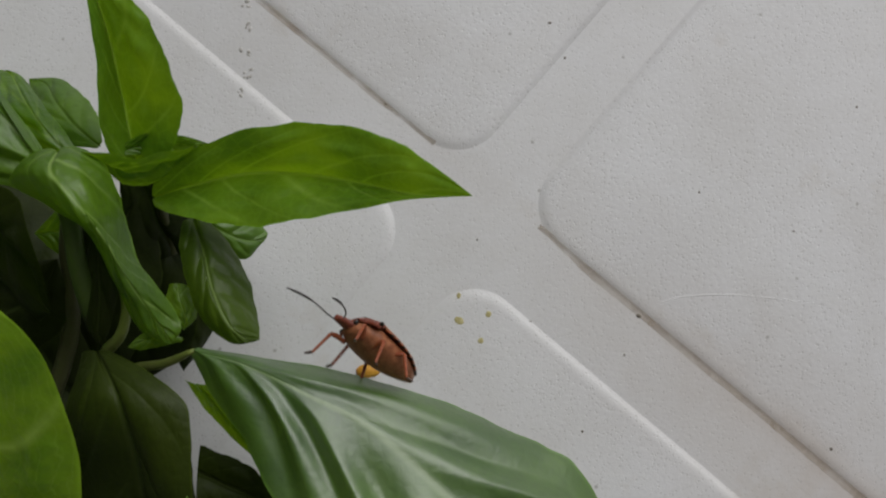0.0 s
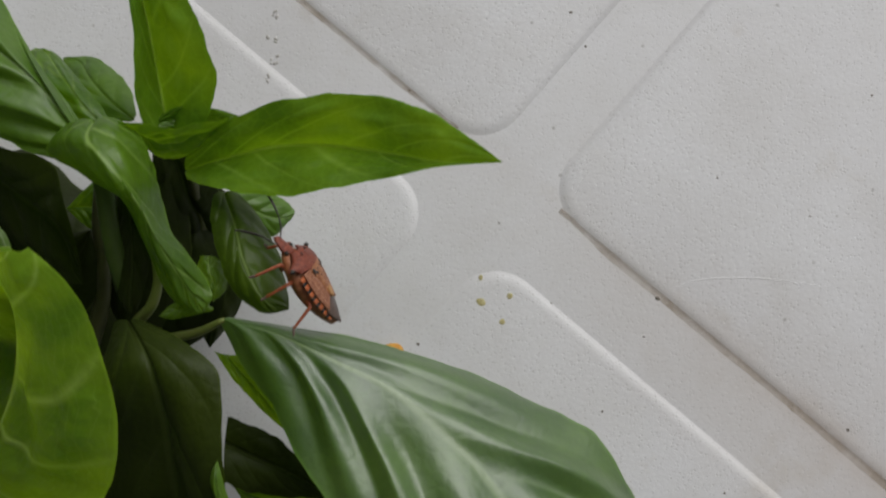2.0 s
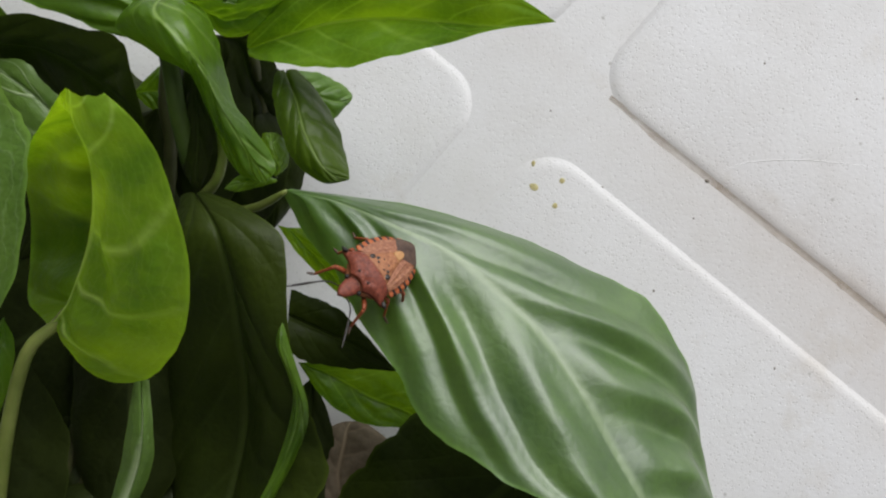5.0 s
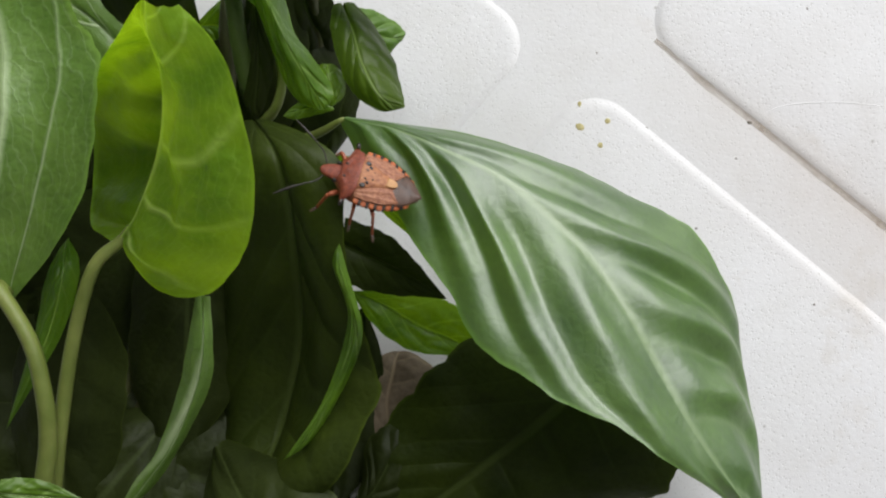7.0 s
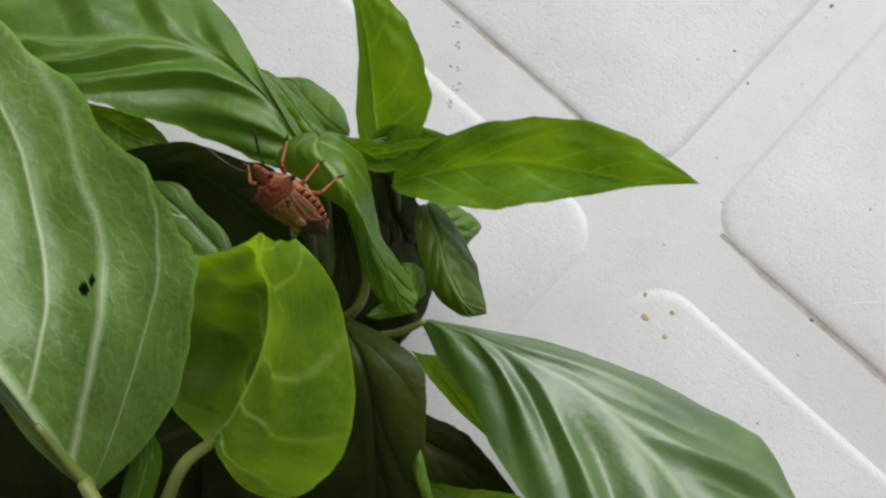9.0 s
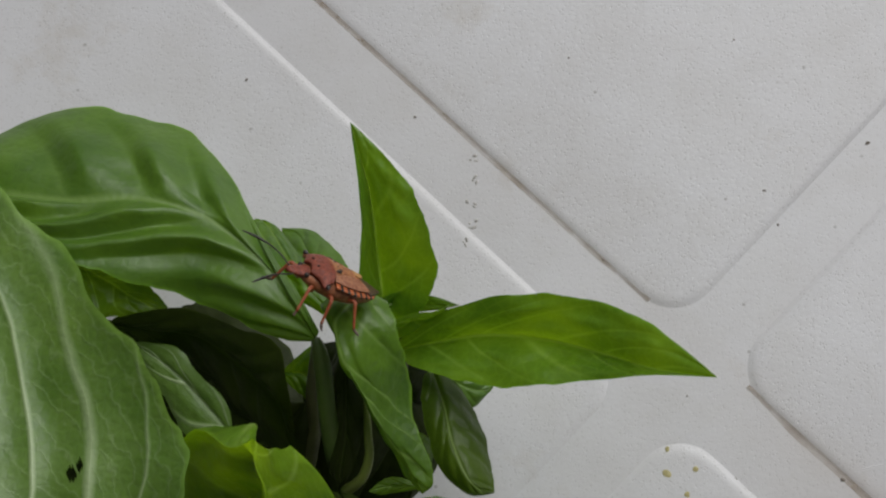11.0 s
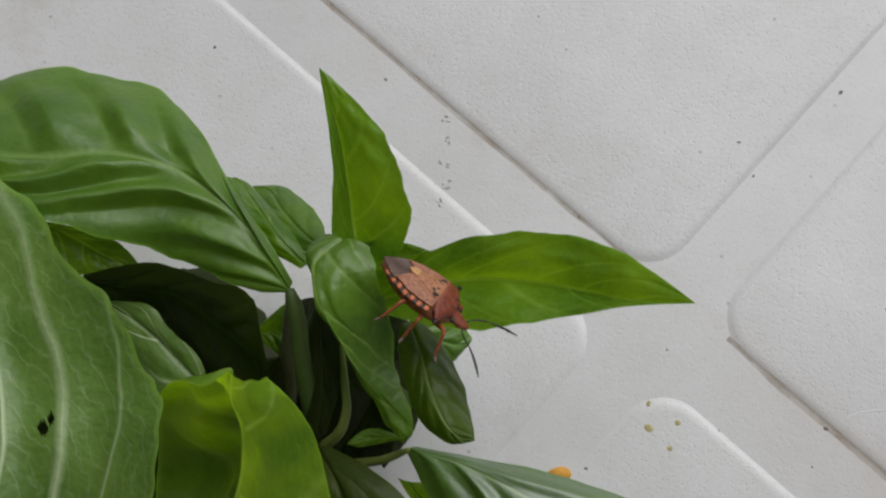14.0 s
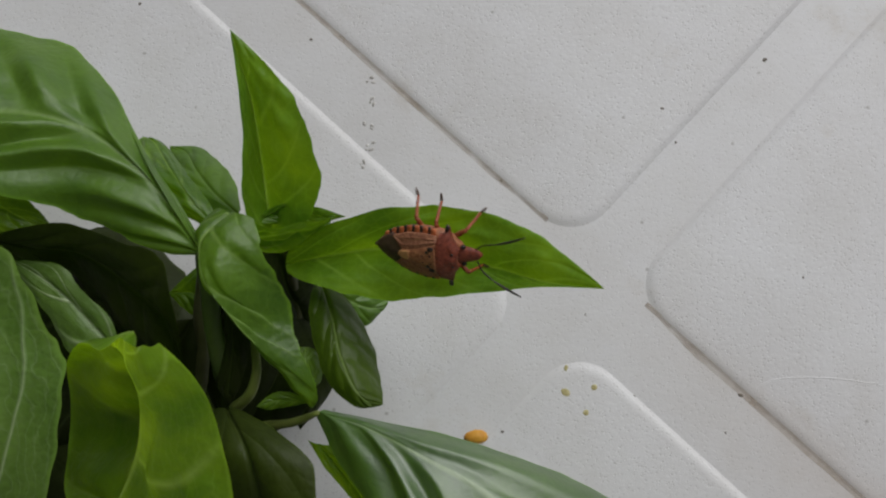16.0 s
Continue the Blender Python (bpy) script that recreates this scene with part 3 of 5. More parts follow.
# the plant's shade on this blade is in its dark colour
grow("dark", "dusk", 7, 0.6, "hanging basil leaf, coloured dark for the shade of the plant", [
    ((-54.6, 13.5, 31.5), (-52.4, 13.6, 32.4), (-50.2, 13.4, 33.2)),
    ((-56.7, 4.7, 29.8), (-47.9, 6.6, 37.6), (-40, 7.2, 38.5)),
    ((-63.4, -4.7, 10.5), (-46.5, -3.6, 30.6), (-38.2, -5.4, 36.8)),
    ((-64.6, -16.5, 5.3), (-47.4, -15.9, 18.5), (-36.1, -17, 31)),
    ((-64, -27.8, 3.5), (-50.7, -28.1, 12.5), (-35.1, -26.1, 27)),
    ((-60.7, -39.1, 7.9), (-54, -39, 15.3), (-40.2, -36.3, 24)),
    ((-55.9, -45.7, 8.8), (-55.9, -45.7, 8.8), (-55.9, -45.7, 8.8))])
grow("darkb", "mid", 4, 0.2, "", [
    ((-39.1, -4.6, 36.8), (-39.1, -4.6, 36.8), (-39.1, -4.6, 36.8)),
    ((-40.1, -7.6, 35.9), (-39, -7.8, 37.6), (-38.1, -7.7, 36.8)),
    ((-38.3, -14.1, 32.4), (-37.4, -15, 33.2), (-36.3, -15.6, 32.4)),
    ((-41.6, -23.8, 27.1), (-39.9, -22.3, 28), (-38.1, -20.6, 27.1)),
    ((-47, -31.6, 22.7), (-45.2, -30.8, 23.6), (-43.8, -30, 22.7)),
    ((-48.8, -33.6, 21), (-48.8, -33.6, 21), (-48.8, -33.6, 21))])
grow("strip2", "under", 0.4, 0.1, "", [
    ((-57.7, -12.5, 40.3), (-56.8, -12.3, 40.3), (-55.7, -12.5, 40.3)),
    ((-59.5, -19.4, 36.8), (-56.9, -19.1, 38.5), (-55.9, -18.6, 36.8)),
    ((-61.5, -25.3, 33.2), (-58.5, -24.6, 35), (-56.9, -23.7, 33.2)),
    ((-65.5, -32.8, 28), (-62.7, -32.1, 29.8), (-61.6, -31.2, 28)),
    ((-69.9, -38, 24.5), (-67.7, -37.6, 25.4), (-65.9, -36.7, 24.5)),
    ((-73.2, -43.3, 21), (-73.2, -43.3, 21), (-73.2, -43.3, 21))])
grow("under", "young", 5, 0.1, "", [
    ((-40.8, -8.1, 14), (-40.8, -8.1, 14), (-40.8, -8.1, 14)),
    ((-37.4, -13, 12.3), (-35.7, -10.1, 13.1), (-33.9, -8.1, 14)),
    ((-32.4, -16.5, 10.5), (-30.7, -12.9, 11.4), (-28, -8.8, 13.1)),
    ((-26.4, -17.4, 10.5), (-25.6, -14.9, 10.5), (-22.1, -12, 12.3)),
    ((-19.6, -18.1, 9.6), (-19.6, -18.1, 9.6), (-19.6, -18.1, 9.6))])
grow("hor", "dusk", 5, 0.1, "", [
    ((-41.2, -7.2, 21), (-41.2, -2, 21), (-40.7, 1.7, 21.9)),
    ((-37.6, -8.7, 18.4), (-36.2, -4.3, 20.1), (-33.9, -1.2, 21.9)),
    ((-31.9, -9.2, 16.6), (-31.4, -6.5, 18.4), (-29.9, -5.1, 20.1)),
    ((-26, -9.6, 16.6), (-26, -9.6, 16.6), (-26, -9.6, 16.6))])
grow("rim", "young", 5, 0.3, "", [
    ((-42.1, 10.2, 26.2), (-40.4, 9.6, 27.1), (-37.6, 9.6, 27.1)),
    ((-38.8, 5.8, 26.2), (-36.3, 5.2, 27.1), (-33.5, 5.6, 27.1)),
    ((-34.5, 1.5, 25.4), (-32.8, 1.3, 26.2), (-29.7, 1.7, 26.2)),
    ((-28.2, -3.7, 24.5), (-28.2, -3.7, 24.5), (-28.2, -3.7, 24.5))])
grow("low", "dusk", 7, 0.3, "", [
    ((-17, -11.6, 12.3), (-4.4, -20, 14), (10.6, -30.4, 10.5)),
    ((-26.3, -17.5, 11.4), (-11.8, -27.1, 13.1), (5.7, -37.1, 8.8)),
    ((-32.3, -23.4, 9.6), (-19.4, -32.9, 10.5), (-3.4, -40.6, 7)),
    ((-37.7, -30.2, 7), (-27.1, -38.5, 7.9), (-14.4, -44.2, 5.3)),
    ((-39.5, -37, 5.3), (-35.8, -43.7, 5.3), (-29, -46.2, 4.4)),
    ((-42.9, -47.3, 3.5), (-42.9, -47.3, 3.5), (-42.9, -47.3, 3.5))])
# added shape near the tile, its brown playing the shade in this gap
grow("gap_patch", "tile_shade", 5, 0.3, "brown leaf-shaped patch added for the shade on the tile", [
    ((-39.1, -31.3, 2.5), (-38.5, -31.8, 3.5), (-37.9, -32.0, 2.5)),
    ((-40.7, -27.9, 3.0), (-35.9, -29.1, 4.0), (-32.0, -30.3, 3.0)),
    ((-40.9, -24.0, 4.0), (-36.0, -23.9, 5.0), (-29.4, -26.4, 4.0)),
    ((-40.1, -19.8, 4.5), (-35.1, -19.6, 5.5), (-28.1, -21.6, 4.5)),
    ((-38.7, -17.7, 4.0), (-34.8, -17.5, 5.0), (-29.1, -18.5, 4.0)),
    ((-36.4, -16.5, 3.0), (-34.3, -16.2, 4.0), (-31.5, -16.7, 3.0))])
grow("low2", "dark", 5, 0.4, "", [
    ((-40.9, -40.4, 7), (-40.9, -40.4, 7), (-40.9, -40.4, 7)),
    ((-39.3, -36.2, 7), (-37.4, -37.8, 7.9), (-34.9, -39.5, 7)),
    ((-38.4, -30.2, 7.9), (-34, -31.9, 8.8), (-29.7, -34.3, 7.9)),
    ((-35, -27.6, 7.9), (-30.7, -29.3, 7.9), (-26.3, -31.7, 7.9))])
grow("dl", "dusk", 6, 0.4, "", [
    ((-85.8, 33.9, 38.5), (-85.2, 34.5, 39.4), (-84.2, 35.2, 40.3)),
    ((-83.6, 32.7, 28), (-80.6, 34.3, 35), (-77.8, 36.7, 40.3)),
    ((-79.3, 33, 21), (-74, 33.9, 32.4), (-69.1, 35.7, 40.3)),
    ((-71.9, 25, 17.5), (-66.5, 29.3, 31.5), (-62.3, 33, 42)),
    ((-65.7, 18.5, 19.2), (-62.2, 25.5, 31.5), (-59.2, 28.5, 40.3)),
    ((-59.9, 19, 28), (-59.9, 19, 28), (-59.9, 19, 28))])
grow("pale", "under", 2, 0.1, "", [
    ((-68.1, 20.5, 31.5), (-68.1, 20.5, 31.5), (-68.1, 20.5, 31.5)),
    ((-75.5, 20.6, 30.6), (-71.4, 23.8, 32.4), (-69.3, 25, 33.2)),
    ((-78.6, 25.4, 31.5), (-75.6, 27.7, 33.2), (-73.9, 29.3, 34.1)),
    ((-82.5, 29.9, 32.4), (-79.4, 30.3, 33.2), (-77, 32.3, 34.1)),
    ((-84.4, 33, 32.4), (-84.4, 33, 32.4), (-84.4, 33, 32.4))])
grow("bul", "mid", 5, 0.3, "", [
    ((-91.8, 42.7, 40.3), (-91.8, 42.7, 40.3), (-91.8, 42.7, 40.3)),
    ((-88.7, 35.8, 37.6), (-86.6, 40.5, 38.5), (-83.5, 41.4, 38.5)),
    ((-85, 35.8, 36.8), (-82.7, 38.5, 37.6), (-79.6, 39.4, 37.6)),
    ((-76.9, 36.1, 35.9), (-76.9, 36.1, 35.9), (-76.9, 36.1, 35.9))])
grow("behind", "young", 4, 0.3, "", [
    ((-64.4, 30.5, 22.7), (-64.4, 30.5, 22.7), (-64.4, 30.5, 22.7)),
    ((-61.9, 28.3, 21.9), (-61.1, 30.7, 22.7), (-59.6, 34.8, 23.6)),
    ((-59.3, 26.8, 21.9), (-58.1, 29.2, 22.7), (-57, 33.3, 23.6)),
    ((-55.1, 27, 21.9), (-55.1, 27, 21.9), (-55.1, 27, 21.9))])
grow("lg", "young", 4, 0.3, "", [
    ((-77.4, -3.7, 35), (-77.4, -3.7, 35), (-77.4, -3.7, 35)),
    ((-80, -8.4, 35), (-77.3, -9.5, 36.8), (-75.5, -8.4, 35)),
    ((-82.7, -16.7, 31.5), (-80.1, -16.9, 33.2), (-79, -17.5, 31.5)),
    ((-87.9, -30, 26.2), (-87.9, -30, 26.2), (-87.9, -30, 26.2))])
grow("bl", "mid", 4, 0.3, "", [
    ((-86.6, -38.7, 42), (-86.6, -38.7, 42), (-86.6, -38.7, 42)),
    ((-81.8, -40.8, 40.3), (-82, -38.9, 42), (-82.1, -37.1, 42)),
    ((-76, -41.4, 39.4), (-76.6, -39.2, 40.3), (-77.1, -37, 41.1)),
    ((-71.5, -39.5, 39.4), (-71.5, -39.5, 39.4), (-71.5, -39.5, 39.4))])
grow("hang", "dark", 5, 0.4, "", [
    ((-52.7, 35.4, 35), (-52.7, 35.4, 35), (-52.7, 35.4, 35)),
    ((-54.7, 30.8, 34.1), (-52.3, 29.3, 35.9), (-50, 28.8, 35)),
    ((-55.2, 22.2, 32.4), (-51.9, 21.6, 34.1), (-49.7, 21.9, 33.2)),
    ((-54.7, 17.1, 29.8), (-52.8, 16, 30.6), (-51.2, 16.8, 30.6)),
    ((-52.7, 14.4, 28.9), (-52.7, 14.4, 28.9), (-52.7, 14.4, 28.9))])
# filler blades added over bright gaps, coloured like the shade in there
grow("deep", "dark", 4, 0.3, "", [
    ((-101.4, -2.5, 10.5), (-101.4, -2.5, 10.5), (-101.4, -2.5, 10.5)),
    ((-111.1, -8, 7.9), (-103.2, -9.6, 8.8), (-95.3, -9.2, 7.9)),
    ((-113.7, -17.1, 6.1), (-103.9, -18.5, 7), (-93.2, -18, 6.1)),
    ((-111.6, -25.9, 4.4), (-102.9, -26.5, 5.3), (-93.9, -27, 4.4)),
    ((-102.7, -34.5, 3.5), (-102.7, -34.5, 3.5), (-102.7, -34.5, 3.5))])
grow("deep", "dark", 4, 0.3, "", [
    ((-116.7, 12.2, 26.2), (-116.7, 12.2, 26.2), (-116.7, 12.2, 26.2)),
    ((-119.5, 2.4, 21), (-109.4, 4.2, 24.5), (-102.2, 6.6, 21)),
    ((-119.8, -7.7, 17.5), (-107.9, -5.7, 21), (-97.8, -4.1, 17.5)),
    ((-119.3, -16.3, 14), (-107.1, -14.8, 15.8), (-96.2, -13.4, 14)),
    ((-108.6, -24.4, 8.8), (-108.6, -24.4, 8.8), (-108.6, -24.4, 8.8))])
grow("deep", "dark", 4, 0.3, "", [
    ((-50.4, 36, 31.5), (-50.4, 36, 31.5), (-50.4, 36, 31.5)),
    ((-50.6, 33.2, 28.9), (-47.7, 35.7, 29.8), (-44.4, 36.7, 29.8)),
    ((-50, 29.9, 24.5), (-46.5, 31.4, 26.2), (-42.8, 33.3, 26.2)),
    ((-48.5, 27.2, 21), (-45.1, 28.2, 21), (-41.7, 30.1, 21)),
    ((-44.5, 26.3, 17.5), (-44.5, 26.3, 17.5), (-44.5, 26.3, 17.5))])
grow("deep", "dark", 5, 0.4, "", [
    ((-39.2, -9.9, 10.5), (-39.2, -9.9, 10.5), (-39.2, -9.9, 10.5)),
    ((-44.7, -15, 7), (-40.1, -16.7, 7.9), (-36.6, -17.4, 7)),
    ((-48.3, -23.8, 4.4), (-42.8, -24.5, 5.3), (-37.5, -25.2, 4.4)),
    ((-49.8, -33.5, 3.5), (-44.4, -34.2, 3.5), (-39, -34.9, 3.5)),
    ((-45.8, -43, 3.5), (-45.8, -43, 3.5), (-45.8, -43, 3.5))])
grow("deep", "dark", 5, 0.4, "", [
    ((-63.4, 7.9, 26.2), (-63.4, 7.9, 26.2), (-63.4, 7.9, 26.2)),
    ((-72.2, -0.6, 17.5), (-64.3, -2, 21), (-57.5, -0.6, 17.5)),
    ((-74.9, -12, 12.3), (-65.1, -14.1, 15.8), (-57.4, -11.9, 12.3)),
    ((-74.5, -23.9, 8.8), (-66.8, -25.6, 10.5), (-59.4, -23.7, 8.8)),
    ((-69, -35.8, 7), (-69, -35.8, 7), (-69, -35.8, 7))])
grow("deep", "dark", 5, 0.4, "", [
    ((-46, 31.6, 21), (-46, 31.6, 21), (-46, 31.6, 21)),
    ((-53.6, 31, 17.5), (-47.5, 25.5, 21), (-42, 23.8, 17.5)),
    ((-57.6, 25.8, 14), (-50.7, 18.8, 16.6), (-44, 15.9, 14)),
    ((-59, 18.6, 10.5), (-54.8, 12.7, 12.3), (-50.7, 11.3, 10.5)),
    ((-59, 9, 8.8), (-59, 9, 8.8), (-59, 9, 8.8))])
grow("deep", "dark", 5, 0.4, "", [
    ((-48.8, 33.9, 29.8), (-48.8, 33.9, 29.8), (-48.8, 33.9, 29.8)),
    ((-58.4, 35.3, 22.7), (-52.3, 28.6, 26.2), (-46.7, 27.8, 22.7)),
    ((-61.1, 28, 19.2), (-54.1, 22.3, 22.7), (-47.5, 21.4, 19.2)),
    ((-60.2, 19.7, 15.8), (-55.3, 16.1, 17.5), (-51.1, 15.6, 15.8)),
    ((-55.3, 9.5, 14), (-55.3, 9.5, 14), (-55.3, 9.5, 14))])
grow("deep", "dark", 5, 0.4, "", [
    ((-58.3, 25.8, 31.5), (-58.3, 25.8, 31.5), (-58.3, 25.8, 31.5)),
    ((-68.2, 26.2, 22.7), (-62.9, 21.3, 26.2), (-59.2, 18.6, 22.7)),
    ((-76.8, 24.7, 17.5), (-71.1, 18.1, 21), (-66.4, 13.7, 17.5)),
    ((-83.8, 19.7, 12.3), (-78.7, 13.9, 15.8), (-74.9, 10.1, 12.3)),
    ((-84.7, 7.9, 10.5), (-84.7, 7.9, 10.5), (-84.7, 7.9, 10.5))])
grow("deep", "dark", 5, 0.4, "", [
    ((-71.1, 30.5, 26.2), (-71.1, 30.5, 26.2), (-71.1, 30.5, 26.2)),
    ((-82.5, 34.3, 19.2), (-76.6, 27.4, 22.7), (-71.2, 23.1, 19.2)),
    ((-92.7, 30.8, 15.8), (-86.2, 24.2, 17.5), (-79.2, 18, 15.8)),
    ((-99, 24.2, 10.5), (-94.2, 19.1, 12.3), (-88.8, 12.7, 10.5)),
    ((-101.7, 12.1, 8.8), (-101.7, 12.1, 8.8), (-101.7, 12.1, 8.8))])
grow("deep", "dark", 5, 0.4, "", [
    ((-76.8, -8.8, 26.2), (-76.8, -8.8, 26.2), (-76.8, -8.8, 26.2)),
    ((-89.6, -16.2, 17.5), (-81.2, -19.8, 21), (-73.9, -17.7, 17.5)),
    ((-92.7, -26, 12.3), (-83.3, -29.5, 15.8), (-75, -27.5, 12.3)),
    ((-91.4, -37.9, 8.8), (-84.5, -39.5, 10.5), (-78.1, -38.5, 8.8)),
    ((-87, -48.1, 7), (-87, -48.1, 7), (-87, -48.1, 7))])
grow("deep", "dark", 5, 0.4, "", [
    ((-46.3, 36.6, 22.7), (-46.3, 36.6, 22.7), (-46.3, 36.6, 22.7)),
    ((-50, 30.6, 17.5), (-45.4, 30.3, 19.2), (-41.2, 31.8, 17.5)),
    ((-51.1, 24.3, 12.3), (-45.5, 23.3, 14), (-40.3, 24.7, 12.3)),
    ((-49.3, 17.7, 8.8), (-45.4, 16.6, 10.5), (-42.1, 18, 8.8)),
    ((-46.5, 12.5, 7), (-46.5, 12.5, 7), (-46.5, 12.5, 7))])
stalk("round_petiole", 1.05, [(-65.1, -4.1, 46.4), (-66.7, -6, 45.5), (-70.4, -9.4, 44.6), (-74.3, -18.2, 39.4), (-77.6, -30.1, 33.2), (-80.6, -40.9, 26.2), (-86.8, -57.7, 13.1)])
stalk("left_petiole", 1.2, [(-89.1, -4.7, 49), (-86.1, -9.4, 43.3), (-83.5, -12.6, 39.8), (-84.1, -11.8, 42), (-79.6, -18.9, 41.1), (-78.1, -26.3, 38.5), (-78.5, -32.3, 35), (-80.6, -40.1, 29.8), (-84.2, -57.4, 15.8)])
stalk("ul_petiole", 1.4, [(-56.1, 33.9, 39.4), (-55, 29.8, 37.6), (-54.4, 24, 35), (-53.6, 18.4, 29.8)])
stalk("curved_petiole", 0.7, [(-49.5, 27.4, 34.1), (-48.8, 21.7, 33.7), (-48.5, 18.6, 33.2), (-49.6, 15.7, 31.5), (-52.3, 14, 28)])
stalk("main_stem", 1.6, [(-45.5, 34.1, 29.8), (-45.7, 27.7, 19.2), (-48, 17.2, 12.3), (-56.3, 9, 8.8), (-67.3, -14.9, 7), (-81.4, -36.9, 4.4), (-90.9, -58.8, 1.8), (-93.7, -71.6, 1.8)])
stalk("side_stem", 1.3, [(-57.9, 34.9, 29.8), (-58, 27.5, 28.9), (-58, 21.7, 25.4), (-61.9, 12, 15.8), (-74, -15.1, 8.8), (-83, -39.5, 4.4), (-90.8, -60.5, 1.8)])
stalk("big_petiole", 0.7, [(-39.6, 13.6, 33.2), (-43.9, 12.2, 29.8), (-51.4, 10.8, 24.5), (-59.4, 2.9, 17.5)])


# added leaves that block light, unseen outside the view, others deep under the blades
def spare_leaf(length, wide, droop, mat, seed):
    rows = []
    for k in range(6):
        s = k / 5
        w = wide * math.sin(math.pi * min(0.98, 0.08 + 0.9 * s)) ** 0.8
        z = 3 * math.sin(math.pi * s) - droop * s * s
        rows.append(((s * length, w, z - 2), (s * length, 0, z), (s * length, -w, z - 2)))
    return build_leaf("leaf", mat, 6, 0.8, rows, plant, "", seed, None, 40, 8)


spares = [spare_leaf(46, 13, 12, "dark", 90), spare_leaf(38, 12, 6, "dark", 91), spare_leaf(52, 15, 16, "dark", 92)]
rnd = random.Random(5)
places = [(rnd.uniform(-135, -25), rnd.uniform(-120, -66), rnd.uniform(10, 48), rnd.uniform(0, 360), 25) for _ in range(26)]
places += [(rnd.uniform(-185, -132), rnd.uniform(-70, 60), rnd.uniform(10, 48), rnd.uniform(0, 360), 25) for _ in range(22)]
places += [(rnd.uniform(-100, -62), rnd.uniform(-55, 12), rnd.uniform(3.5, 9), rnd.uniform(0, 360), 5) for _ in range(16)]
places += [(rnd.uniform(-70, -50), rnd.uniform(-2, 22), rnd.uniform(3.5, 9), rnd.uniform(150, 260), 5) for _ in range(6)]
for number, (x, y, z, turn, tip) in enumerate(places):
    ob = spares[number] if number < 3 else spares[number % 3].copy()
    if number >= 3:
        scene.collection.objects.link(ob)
    ob.matrix_basis = pose(x / 1000, y / 1000, z / 1000, rnd.uniform(-tip, tip), rnd.uniform(-tip, tip) * 0.6, turn)


# ---------------------------------------------------------------- small marks on the floor
def blob(bm, x, y, z, rx, ry, rz, seed, seg=12, rings=5):
    """A low uneven lump."""
    rnd = random.Random(seed)
    k = [rnd.uniform(0.75, 1.2) for _ in range(seg)]
    k = [(k[i] + k[i - 1]) / 2 for i in range(seg)]
    loops = []
    for j in range(rings):
        a = j / rings * math.pi / 2
        loops.append([bm.verts.new((x + rx * k[i] * math.cos(a) * math.cos(2 * math.pi * i / seg),
                                    y + ry * k[i] * math.cos(a) * math.sin(2 * math.pi * i / seg), z + rz * math.sin(a))) for i in range(seg)])
    top = bm.verts.new((x, y, z + rz))
    for a, b in zip(loops, loops[1:]):
        for i in range(seg):
            bm.faces.new((a[i], a[(i + 1) % seg], b[(i + 1) % seg], b[i]))
    for i in range(seg):
        bm.faces.new((loops[-1][i], loops[-1][(i + 1) % seg], top))
    bm.faces.new(loops[0][::-1])


def speckled(name, dark, light, scale, rough, relief=0.4):
    m, n, b = material(name, rough)
    at = coords(n)
    c = ramp(n, noise_tex(n, at, scale, 4, 0.6), [(0.32, dark), (0.68, light)])
    n.links.new(c.outputs[0], b.inputs["Base Color"])
    n.links.new(bump(n, noise_tex(n, at, scale * 2.2, 3), relief, 0.0002), b.inputs["Normal"])
    return m


M_ORANGE = speckled("orange_crumb", (0.55, 0.23, 0.02), (0.78, 0.42, 0.05), 500, 0.6)
M_OLIVE = speckled("olive_stain", (0.36, 0.31, 0.12), (0.52, 0.47, 0.25), 900, 0.8)
M_SPECK = speckled("dark_speck", (0.09, 0.08, 0.065), (0.24, 0.21, 0.18), 900, 0.9)
M_CHIP = speckled("worn_chip", (0.3, 0.285, 0.26), (0.62, 0.6, 0.58), 900, 0.9)


def on_tile(x, y):
    """Height of the tile's surface: on a raised pad or in a groove."""
    u, v = x * UX.x + y * UX.y, x * VX.x + y * VX.y
    return LIFT if not (GAP_U[0] - 0.0008 < u < GAP_U[1] + 0.0008 or GAP_V[0] - 0.0008 < v < GAP_V[1] + 0.0008) else 0.0


def chip(rx, ry, seed):
    """A flaked spot: a scatter of low crumbs round a shallow rim."""
    rnd = random.Random(seed)
    ob = new("worn_chip")
    for k in range(7):
        turn, far = rnd.uniform(0, 6.28), rnd.uniform(0.5, 1.0)
        size = rnd.uniform(0.00012, 0.0003)
        bm = bmesh.new()
        blob(bm, rx * far * math.cos(turn), ry * far * math.sin(turn), 0, size * 1.5, size, size * 0.5, seed * 9 + k, 7, 3)
        part("flake", bm, M_CHIP, ob)
    return ob


def marks(name, mat, label, category, group, spots):
    for number, (x, y, rx, ry, rz) in enumerate(spots):
        if name == "worn_chip":
            ob = chip(rx / 1000, ry / 1000, number)
        else:
            bm = bmesh.new()
            blob(bm, 0, 0, 0, rx / 1000, ry / 1000, rz / 1000, number + len(name))
            ob = part(name, bm, mat)
        ob.location = (x / 1000, y / 1000, on_tile(x / 1000, y / 1000) - 0.00002)
        ob.rotation_euler.z = number * 1.3
        tagged(ob, label, category, group)


